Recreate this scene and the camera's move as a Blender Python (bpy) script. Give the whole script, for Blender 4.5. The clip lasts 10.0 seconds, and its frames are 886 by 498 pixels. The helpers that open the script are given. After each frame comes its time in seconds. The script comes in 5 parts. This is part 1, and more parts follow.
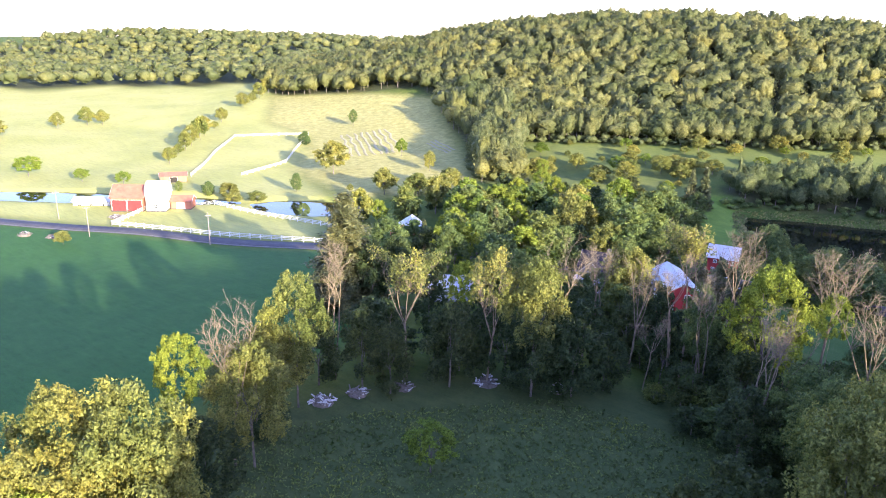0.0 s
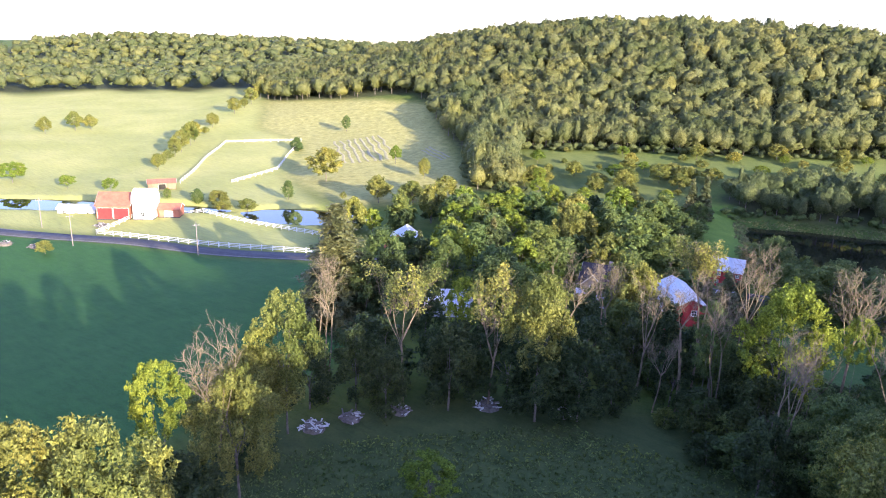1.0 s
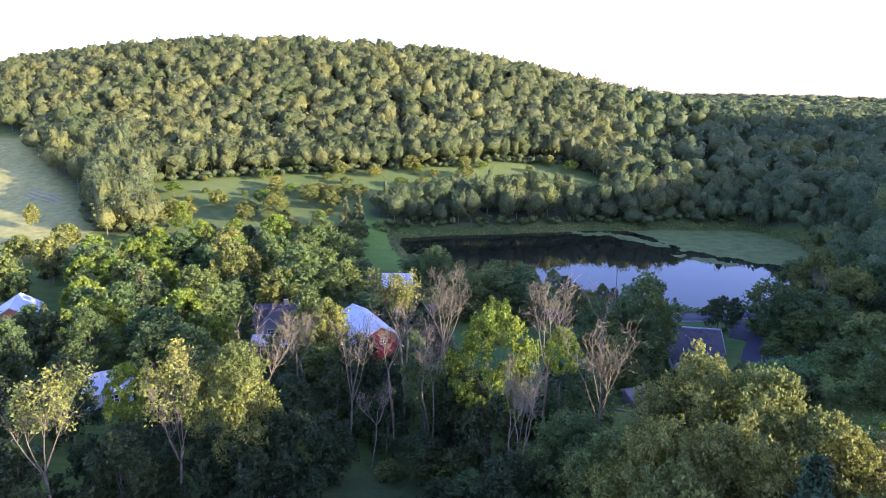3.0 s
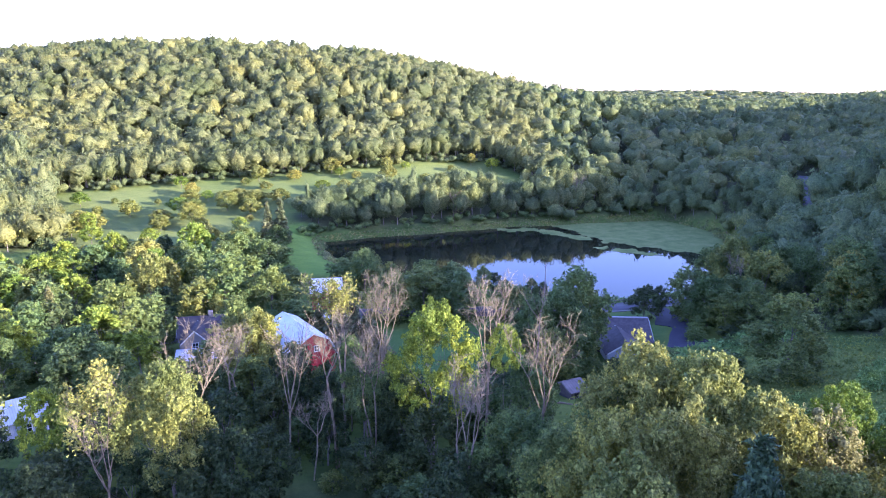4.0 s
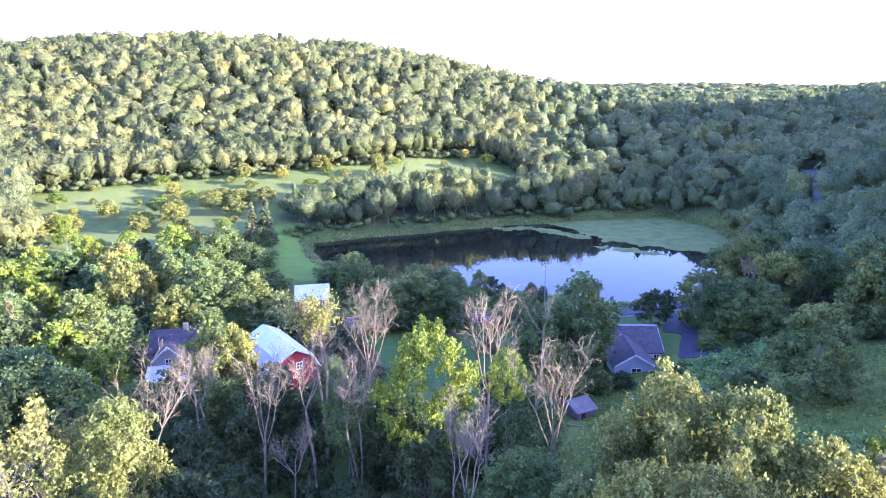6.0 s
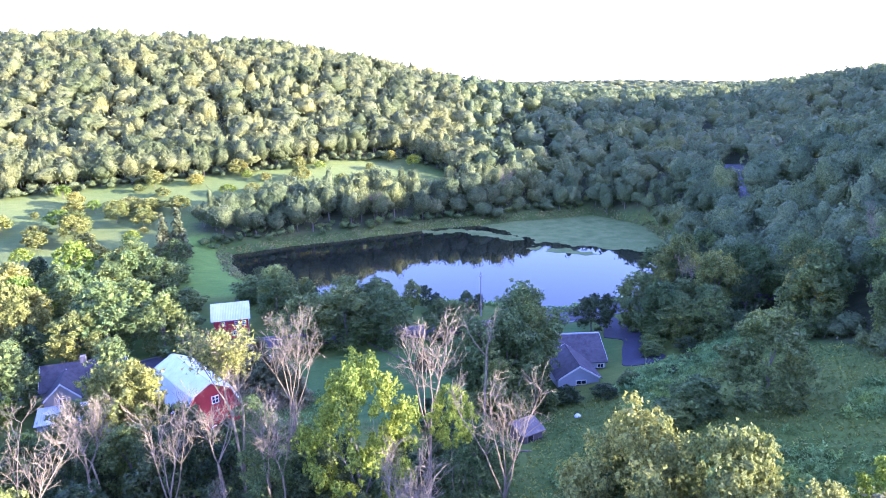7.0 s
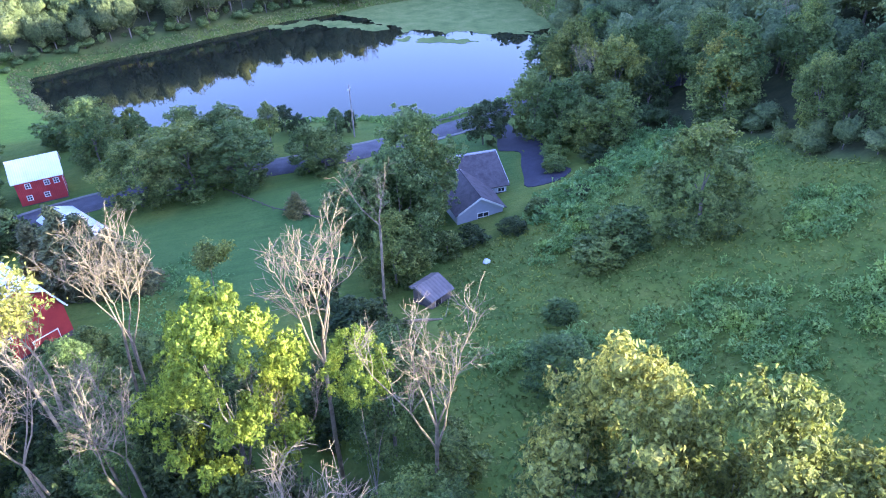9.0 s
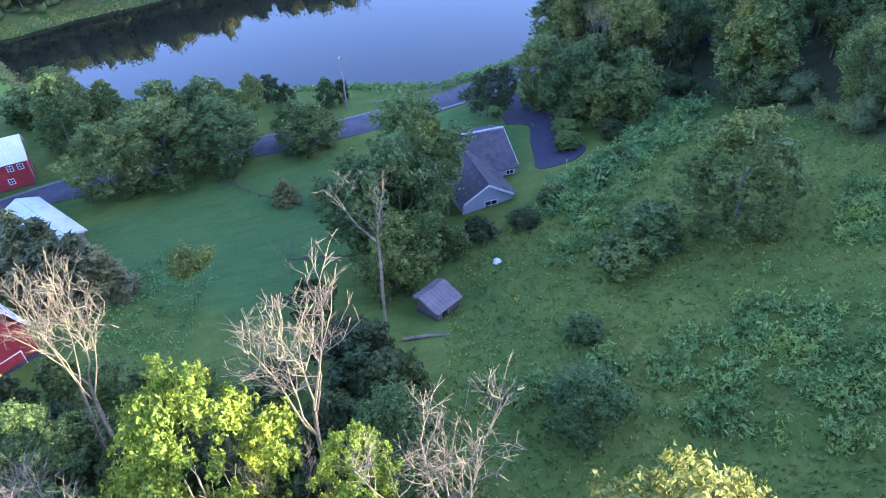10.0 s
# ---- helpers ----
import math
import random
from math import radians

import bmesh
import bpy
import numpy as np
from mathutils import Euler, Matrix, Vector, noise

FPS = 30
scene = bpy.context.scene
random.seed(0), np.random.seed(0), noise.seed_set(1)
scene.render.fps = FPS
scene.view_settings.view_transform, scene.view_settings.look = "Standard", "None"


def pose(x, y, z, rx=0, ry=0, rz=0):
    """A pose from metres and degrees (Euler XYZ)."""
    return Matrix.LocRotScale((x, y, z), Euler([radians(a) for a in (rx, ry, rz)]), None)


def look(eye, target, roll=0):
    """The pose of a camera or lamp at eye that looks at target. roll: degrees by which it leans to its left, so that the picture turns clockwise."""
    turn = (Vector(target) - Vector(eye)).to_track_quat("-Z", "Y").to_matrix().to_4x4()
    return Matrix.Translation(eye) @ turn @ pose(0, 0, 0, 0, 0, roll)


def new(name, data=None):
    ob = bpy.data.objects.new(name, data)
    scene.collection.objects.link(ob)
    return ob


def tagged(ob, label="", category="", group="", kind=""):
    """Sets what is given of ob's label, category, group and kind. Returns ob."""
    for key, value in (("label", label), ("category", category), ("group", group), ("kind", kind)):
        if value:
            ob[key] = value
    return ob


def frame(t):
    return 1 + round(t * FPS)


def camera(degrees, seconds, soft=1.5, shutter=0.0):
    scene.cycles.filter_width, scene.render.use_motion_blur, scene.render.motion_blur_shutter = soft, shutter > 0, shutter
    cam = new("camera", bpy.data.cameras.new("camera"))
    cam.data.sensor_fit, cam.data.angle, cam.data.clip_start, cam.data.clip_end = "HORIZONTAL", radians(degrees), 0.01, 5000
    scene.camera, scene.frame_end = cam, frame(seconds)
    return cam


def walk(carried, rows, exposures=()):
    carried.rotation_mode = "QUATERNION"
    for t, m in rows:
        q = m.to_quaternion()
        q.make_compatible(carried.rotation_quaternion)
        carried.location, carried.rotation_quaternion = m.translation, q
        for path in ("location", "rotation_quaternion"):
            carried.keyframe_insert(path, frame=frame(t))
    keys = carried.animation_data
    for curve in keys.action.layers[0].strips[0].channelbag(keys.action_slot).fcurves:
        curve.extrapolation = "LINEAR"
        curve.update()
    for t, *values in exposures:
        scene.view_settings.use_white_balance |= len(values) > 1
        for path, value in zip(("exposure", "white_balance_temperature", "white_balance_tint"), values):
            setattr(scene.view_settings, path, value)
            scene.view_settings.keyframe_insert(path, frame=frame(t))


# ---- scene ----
cam = camera(65.4, 10.0, soft=1.0)
PATH = [
    (0, (15.40, -28.50, 52.06), (3.46, -13.50, 46.37), 1.37),
    (0.5, (13.67, -26.97, 51.96), (1.77, -11.91, 46.35), 1.52),
    (1, (11.42, -24.85, 51.86), (-0.39, -9.68, 46.33), 1.69),
    (1.5, (8.82, -22.21, 51.89), (-2.85, -6.90, 46.45), 1.79),
    (2, (6.09, -18.80, 51.91), (-4.70, -2.81, 46.63), 1.77),
    (2.5, (3.59, -16.31, 52.03), (-3.50, 1.69, 46.99), 1.45),
    (3, (1.88, -14.92, 52.09), (-0.86, 4.29, 47.27), 0.62),
    (3.2, (0.88, -14.75, 52.09), (0.08, 4.66, 47.30), 0.15),
    (4.5, (0.01, -12.29, 51.40), (-0.43, 7.12, 46.60), -0.36),
    (5, (-0.11, -10.24, 51.33), (-0.46, 9.16, 46.48), -0.53),
    (6.5, (0.00, 0.00, 51.12), (-0.25, 19.37, 46.16), -0.84),
    (7, (-0.27, 4.66, 50.97), (1.50, 23.95, 45.97), -1.07),
    (7.5, (-0.39, 9.68, 50.74), (3.29, 28.52, 45.15), -1.29),
    (8, (-0.10, 15.13, 50.60), (4.53, 33.06, 43.03), -1.69),
    (8.5, (0.52, 20.42, 50.63), (5.31, 37.42, 41.25), -2.08),
    (9, (1.48, 25.56, 50.77), (6.25, 41.64, 39.87), -2.62),
    (9.5, (2.61, 30.71, 50.95), (7.28, 45.99, 38.93), -3.09),
    (10, (3.88, 35.77, 51.23), (8.38, 50.93, 39.00), -3.46),
]
EXPOSURES = [(0.0, 2.22, 5260, 50), (0.5, 2.09, 5250, 50), (1.2, 2.0, 5235, 50), (1.9, 2.02, 5220, 50), (2.6, 1.84, 5100, 51), (3.2, 2.14, 4960, 53), (4.5, 2.84, 4790, 60), (6.5, 3.05, 4720, 62), (7.5, 3.22, 4700, 63), (8.5, 3.42, 4870, 51), (10.0, 3.02, 4890, 40)]
walk(cam, [(t, look(eye, target, roll)) for t, eye, target, roll in PATH], EXPOSURES)

# ---- world, sun ----
SUN_FROM = Vector((0.935, -0.285, 0.203)).normalized()
sky_world = bpy.data.worlds.new("sky")
scene.world = sky_world
sky_world.use_nodes = True
_nt = sky_world.node_tree
_sky = _nt.nodes.new("ShaderNodeTexSky")
_sky.sky_type, _sky.sun_disc = "NISHITA", False
_sky.sun_elevation = math.asin(SUN_FROM.z)
_sky.sun_rotation = math.atan2(SUN_FROM.x, SUN_FROM.y)
_sky.air_density, _sky.dust_density, _sky.ozone_density = 1.0, 0.8, 1.0
_nt.links.new(_sky.outputs["Color"], _nt.nodes["Background"].inputs["Color"])
_nt.nodes["Background"].inputs["Strength"].default_value = 0.15
sun = new("sun", bpy.data.lights.new("sun", "SUN"))
sun.data.energy, sun.data.angle, sun.data.color = 4.2, radians(0.6), (1.0, 0.91, 0.37)
sun.matrix_world = look((60, -20, 90), Vector((60, -20, 90)) - SUN_FROM)


# ---- materials ----
def shader(name, rough=0.8, spec=0.3):
    m = bpy.data.materials.new(name)
    m.use_nodes = True
    b = m.node_tree.nodes["Principled BSDF"]
    b.inputs["Roughness"].default_value = rough
    b.inputs["Specular IOR Level"].default_value = spec
    return m, m.node_tree, b


def noise_node(nt, scale, detail=4.0, rough=0.55, vector=None):
    n = nt.nodes.new("ShaderNodeTexNoise")
    n.inputs["Scale"].default_value, n.inputs["Detail"].default_value, n.inputs["Roughness"].default_value = scale, detail, rough
    if vector:
        nt.links.new(vector, n.inputs["Vector"])
    return n.outputs["Fac"]


def ramp_node(nt, fac, stops):
    r = nt.nodes.new("ShaderNodeValToRGB")
    while len(r.color_ramp.elements) < len(stops):
        r.color_ramp.elements.new(0.5)
    for e, (p, c) in zip(r.color_ramp.elements, stops):
        e.position, e.color = p, (*c, 1)
    nt.links.new(fac, r.inputs["Fac"])
    return r.outputs["Color"]


def mix_node(nt, fac, a, b, how="MIX"):
    m = nt.nodes.new("ShaderNodeMix")
    m.data_type, m.blend_type = "RGBA", how
    for sock, v in ((m.inputs[0], fac), (m.inputs[6], a), (m.inputs[7], b)):
        if isinstance(v, bpy.types.NodeSocket):
            nt.links.new(v, sock)
        else:
            sock.default_value = v if isinstance(v, (int, float)) else (*v, 1)
    return m.outputs[2]


def bump_node(nt, b, height, strength=0.4, distance=0.05):
    n = nt.nodes.new("ShaderNodeBump")
    n.inputs["Strength"].default_value, n.inputs["Distance"].default_value = strength, distance
    nt.links.new(height, n.inputs["Height"])
    nt.links.new(n.outputs["Normal"], b.inputs["Normal"])


def world_place(nt):
    return nt.nodes.new("ShaderNodeNewGeometry").outputs["Position"]


def leaf_material(name, dark, mid, pale, clump=0.12, see=0.36, mottle=4.2, shade_spots=0.8):
    """Foliage: hue varies leaf by leaf, tree by tree and in patches; shaded gaps and highlights are painted in."""
    m, nt, b = shader(name, 0.62, 0.25)
    geo = nt.nodes.new("ShaderNodeNewGeometry")
    info = nt.nodes.new("ShaderNodeObjectInfo")
    col = ramp_node(nt, geo.outputs["Random Per Island"], [(0.0, dark), (0.5, mid), (1.0, pale)])
    patch = noise_node(nt, clump, 2.0, 0.5, geo.outputs["Position"])
    patch = ramp_node(nt, patch, [(0.32, (0.62, 0.70, 0.62)), (0.5, (1, 1, 1)), (0.68, (1.32, 1.18, 0.85))])
    col = mix_node(nt, 1.0, col, patch, "MULTIPLY")
    tree = ramp_node(nt, info.outputs["Random"], [(0.0, (0.86, 0.94, 0.90)), (0.5, (1, 1, 1)), (1.0, (1.14, 1.06, 0.92))])
    col = mix_node(nt, 1.0, col, tree, "MULTIPLY")
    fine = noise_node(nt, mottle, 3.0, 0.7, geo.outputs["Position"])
    # Random mottling, with shaded leaf gaps and bright highlights put into the colour
    col = mix_node(nt, shade_spots, col, ramp_node(nt, fine, [(0.34, (0.26, 0.30, 0.32)), (0.5, (1, 1, 1)), (0.66, (1.75, 1.62, 1.35))]), "MULTIPLY")
    bump_node(nt, b, fine, 1.0, 0.7 / mottle)
    nt.links.new(col, b.inputs["Base Color"])
    t = nt.nodes.new("ShaderNodeBsdfTranslucent")
    nt.links.new(col, t.inputs["Color"])
    mx = nt.nodes.new("ShaderNodeMixShader")
    mx.inputs[0].default_value = see
    nt.links.new(b.outputs[0], mx.inputs[1])
    nt.links.new(t.outputs[0], mx.inputs[2])
    nt.links.new(mx.outputs[0], nt.nodes["Material Output"].inputs["Surface"])
    return m


def two_tone(name, a, b, scale, rough=0.85, relief=0.3, depth=0.03, c=None, spec=0.3):
    m, nt, p = shader(name, rough, spec)
    where = world_place(nt)
    big, fine = noise_node(nt, scale, 5, 0.6, where), noise_node(nt, scale * 9, 4, 0.6, where)
    stops = [(0.3, a), (0.7, b)] if c is None else [(0.28, a), (0.5, b), (0.72, c)]
    col = ramp_node(nt, big, stops)
    col = mix_node(nt, 0.5, col, ramp_node(nt, fine, [(0.3, (0.55, 0.55, 0.55)), (0.7, (1.35, 1.35, 1.35))]), "MULTIPLY")
    nt.links.new(col, p.inputs["Base Color"])
    bump_node(nt, p, fine, relief, depth)
    return m


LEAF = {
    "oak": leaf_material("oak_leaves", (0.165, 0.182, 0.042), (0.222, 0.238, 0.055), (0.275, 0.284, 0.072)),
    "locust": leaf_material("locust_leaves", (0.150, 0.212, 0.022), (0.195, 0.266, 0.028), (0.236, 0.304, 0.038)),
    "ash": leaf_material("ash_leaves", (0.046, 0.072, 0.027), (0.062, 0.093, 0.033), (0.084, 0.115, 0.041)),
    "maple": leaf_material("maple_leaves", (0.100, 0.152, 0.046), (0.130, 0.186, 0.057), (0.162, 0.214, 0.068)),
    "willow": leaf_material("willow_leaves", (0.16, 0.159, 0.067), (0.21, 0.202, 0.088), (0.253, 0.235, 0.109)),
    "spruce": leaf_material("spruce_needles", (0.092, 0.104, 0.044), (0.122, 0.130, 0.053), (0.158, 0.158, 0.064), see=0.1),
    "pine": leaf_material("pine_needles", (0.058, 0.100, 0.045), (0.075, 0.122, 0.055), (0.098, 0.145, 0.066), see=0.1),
    "woods": leaf_material("woodland_leaves", (0.128, 0.156, 0.062), (0.158, 0.184, 0.073), (0.184, 0.208, 0.086), clump=0.05, see=0.46, mottle=1.9, shade_spots=0.5),
    # Darker copy of the woodland leaves for slopes in shade
    "hill": leaf_material("shaded_hill_leaves", (0.098, 0.142, 0.060), (0.128, 0.176, 0.072), (0.160, 0.204, 0.086), clump=0.08, see=0.4, mottle=2.6, shade_spots=0.6),
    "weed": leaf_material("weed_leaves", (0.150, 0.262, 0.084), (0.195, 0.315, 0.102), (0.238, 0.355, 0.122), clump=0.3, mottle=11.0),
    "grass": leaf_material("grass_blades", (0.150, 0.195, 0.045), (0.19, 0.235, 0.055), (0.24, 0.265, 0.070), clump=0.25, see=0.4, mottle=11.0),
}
BARK = two_tone("grey_bark", (0.10, 0.085, 0.07), (0.24, 0.21, 0.18), 2.2, 0.9, 0.6, 0.04)
SNAG = two_tone("bleached_bark", (0.125, 0.100, 0.066), (0.265, 0.212, 0.142), 1.6, 0.85, 0.5, 0.03)


# ---- land ----
def sstep(a, b, v):
    u = np.clip((v - a) / (b - a), 0, 1)
    return u * u * (3 - 2 * u)
def bump(x, y, cx, cy, sx, sy, turn=0.0):
    c, s = math.cos(turn), math.sin(turn)
    u, v = (x - cx) * c + (y - cy) * s, -(x - cx) * s + (y - cy) * c
    return np.exp(-0.5 * ((u / sx) ** 2 + (v / sy) ** 2))
def inside(poly, x, y):
    """Whether places lie in a polygon."""
    r = np.zeros(np.shape(x), bool)
    for (x0, y0), (x1, y1) in zip(poly, poly[1:] + poly[:1]):
        cross = (y0 > y) != (y1 > y)
        r ^= cross & (x < (x1 - x0) * (y - y0) / (y1 - y0 + 1e-9) + x0)
    return r


def edge_gap(poly, x, y):
    """Distance from places to a polygon's outline."""
    d = np.full(np.shape(x), 1e9)
    for (x0, y0), (x1, y1) in zip(poly, poly[1:] + poly[:1]):
        ux, uy = x1 - x0, y1 - y0
        k = np.clip(((x - x0) * ux + (y - y0) * uy) / (ux * ux + uy * uy), 0, 1)
        d = np.minimum(d, np.hypot(x - x0 - k * ux, y - y0 - k * uy))
    return d


POND = [(-44, 205), (-36, 180), (-19, 161), (15, 152), (38, 144), (58, 149), (70, 170), (84, 192), (86, 222), (75, 240), (35, 232), (16, 227), (-20, 214)]


def pond_edge(x, y):
    """Metres from the large pond's shore, below zero inside."""
    x, y = np.asarray(x, float), np.asarray(y, float)
    d = edge_gap(POND, x, y) * np.where(inside(POND, x, y), -1, 1)
    return d + 0.8 * np.sin(x * 0.21 + 1) * np.sin(y * 0.17) + 0.4 * np.sin(x * 0.57) * np.sin(y * 0.63 + 2)


def brook_edge(x, y):
    """Below zero inside the narrow farm ponds beyond the road."""
    u, v = (x + 215) * 0.8 + (y - 72) * 0.6, -(x + 215) * 0.6 + (y - 72) * 0.8
    a = (u / 52.0) ** 2 + (v / 8.5) ** 2 - 1.0
    u, v = (x + 152) * 0.86 + (y - 114) * 0.5, -(x + 152) * 0.5 + (y - 114) * 0.86
    return np.minimum(a, (u / 20.0) ** 2 + (v / 10.5) ** 2 - 1.0)


def land(x, y):
    x = np.asarray(x, float); y = np.asarray(y, float)
    south = 1 - sstep(60, 150, y)
    z = 1.3 + 5.0 * (1 - sstep(60, 118, y)) * sstep(-150, -55, x)
    z = z + 11.0 * sstep(15, 90, x) * south
    # Dip near y=4 is added to let low sun reach the belt treetops
    z = z + (34.5 - 16.5 * south - 6.0 * np.exp(-0.5 * ((y - 4) / 9) ** 2)) * sstep(62, 155, x) * (1 - 0.9 * sstep(110, 300, y - 0.5 * np.clip(x - 180, 0, 200)))
    # Rises added to the ridge so that it shades the belt and dam
    z = z + 8.0 * bump(x, y, 165, 28, 26, 20) + 9.0 * bump(x, y, 172, 128, 32, 40)
    z = z + 48.0 * bump(x, y, -142, 390, 165, 78, 0.08) + 7.0 * bump(x, y, -300, 400, 90, 60) + 8.5 * bump(x, y, 42, 395, 62, 60)
    z = z + 15.0 * sstep(180, 520, np.hypot(x * 0.75, y)) * (1 - sstep(-60, 40, x))
    z = z + 38.0 * bump(x, y, -860, 470, 560, 130, -0.45 + 0.9)
    z = z + 8.0 * bump(x, y, 900, 2300, 1400, 420) + 9.0 * bump(x, y, 640, 2250, 260, 300) - 85.0 * sstep(500, 6000, np.hypot(x, y))
    # The 62 m bump is an added hill out of view, shading the valley
    z = z + 28.0 * bump(x, y, 345, 390, 125, 120, -0.2) + 62.0 * bump(x, y, 440, 235, 110, 95)
    z = z + 6.0 * bump(x, y, 90, 560, 200, 100)
    z = z + 0.5 * np.sin(x * 0.045 + 1.3) * np.sin(y * 0.05) + 0.25 * np.sin(x * 0.11) * np.cos(y * 0.09 + 0.7)
    p = pond_edge(x, y)
    near = 1 - sstep(0.0, 14.0, p)
    z = z * (1 - near) + near * np.minimum(0.9, z)
    z = np.where(p < 4.0, np.minimum(z, 0.5 * p - 0.15), z)
    b = brook_edge(x, y)
    z = np.where(b < 0.6, np.minimum(z, 3.0 * b + 0.6), z)
    return z


def cover(poly, x, y, soft):
    g = edge_gap(poly, x, y) * np.where(inside(poly, x, y), 1, -1)
    return sstep(-soft, soft, g)


FIELD_TOP = [(-900, 60), (-545, 158), (-498, 238), (-415, 288), (-358, 260), (-300, 273), (-255, 285), (-236, 275)]
WOOD_SIDE = [(-202, 246), (-170, 220), (-132, 178), (-120, 186), (-150, 224), (-155, 237), (-112, 250), (-62, 266), (-40, 273), (-17, 283), (13, 291), (31, 272)]
POND_SIDE = [(50, 262), (74, 246), (92, 224), (96, 200), (84, 172), (64, 146), (56, 126), (61, 121), (66, 113), (69, 104), (70, 95), (68, 86), (72, 76), (86, 60), (94, 40)]
WOODS = FIELD_TOP + WOOD_SIDE + POND_SIDE + [(80, 0), (70, -60), (40, -200), (1500, -200), (1500, 2500), (-900, 2500)]
SHORE_ROW = [(-53, 208.5), (-22, 219), (14, 232), (38, 238), (78, 246), (80, 262), (40, 260), (0, 250), (-28, 240), (-50, 227), (-58, 221)]
LAWN = [(-20, 120), (0, 124), (18, 124), (14, 104), (2, 90), (-16, 104)]
HAYFIELD = [(-358, 260), (-300, 273), (-236, 275), (-202, 246), (-150, 196), (-128, 164), (-150, 130), (-205, 150), (-252, 199), (-300, 210)]
PASTURE = [(-900, 60), (-545, 158), (-498, 238), (-415, 288), (-358, 260), (-300, 210), (-252, 199), (-205, 150), (-160, 127), (-134, 104), (-120, 86), (-160, 66), (-201, 46), (-290, 7), (-700, -120)]
MEADOW = [(-155, 236), (-112, 249), (-62, 265), (-17, 281), (12, 288), (26, 268), (-30, 250), (-62, 230), (-64, 190), (-100, 160), (-125, 180)]
CROP = [(-198, 40), (-157, 58), (-110, 78), (-76, 92), (-60, 40), (-60, -20), (-120, -90), (-260, -40)]
CLEARING = [(-52, -30), (-54, 18), (-49, 30), (-43, 42), (-26, 55), (-14, 60), (-6, 64), (8, 60), (12, 20), (0, -40)]
HOUSE_LAWN = [(37, 107), (39.2, 110), (40.8, 115), (42.8, 119.6), (40.4, 126), (40.5, 132), (24, 130.5), (22, 121), (34, 121), (37.5, 116)]
PADDOCK = [(-173, 60.5), (-160.7, 65.2), (-137.6, 77), (-112.5, 88.6), (-126, 100), (-146.8, 97.4), (-169, 93.4), (-189, 91), (-182, 74)]
DAM = [(-62, 205), (-52, 214), (-43, 198), (-33, 178), (-30, 160), (-46, 162)]

_dense = lambda a, b, n: np.linspace(a, b, n)
GX = np.unique(np.r_[-6000, -4500, -3200, -2400, _dense(-1800, -420, 36), _dense(-420, -80, 86), _dense(-80, 110, 108), _dense(110, 330, 34), _dense(330, 1800, 26), 2400, 3200, 4500, 6000])
GY = np.unique(np.r_[-3000, -1800, -1000, _dense(-600, -60, 18), _dense(-60, 180, 132), _dense(180, 340, 66), _dense(340, 700, 34), _dense(700, 2400, 28), 3200, 4500, 6000])


def sheet(name, xs, ys, fn, material, kind="structure"):
    X, Y = np.meshgrid(xs, ys)
    V = np.stack([X, Y, fn(X, Y)], -1).reshape(-1, 3)
    n, k = len(xs), len(ys)
    i = (np.arange(k - 1)[:, None] * n + np.arange(n - 1)).ravel()
    ob = new(name, quads_mesh(name, V, np.stack([i, i + 1, i + n + 1, i + n], 1), [material], smooth=True))
    return ob, X.ravel(), Y.ravel()


def quads_mesh(name, V, Q, materials, index=None, smooth=False):
    """A mesh of quads; a face whose last number is below zero is a triangle."""
    me = bpy.data.meshes.new(name)
    me.vertices.add(len(V))
    me.vertices.foreach_set("co", np.ascontiguousarray(V, np.float32).ravel())
    corners = Q.ravel()[Q.ravel() >= 0]
    sizes = (Q >= 0).sum(1)
    me.loops.add(len(corners))
    me.loops.foreach_set("vertex_index", np.ascontiguousarray(corners, np.int32))
    me.polygons.add(len(Q))
    me.polygons.foreach_set("loop_start", np.r_[0, np.cumsum(sizes)[:-1]].astype(np.int32))
    if index is not None:
        me.polygons.foreach_set("material_index", np.ascontiguousarray(index, np.int32))
    flags = smooth if isinstance(smooth, np.ndarray) else np.full(len(Q), smooth)
    me.polygons.foreach_set("use_smooth", flags)
    for m in materials:
        me.materials.append(m)
    me.update(calc_edges=True)
    return me


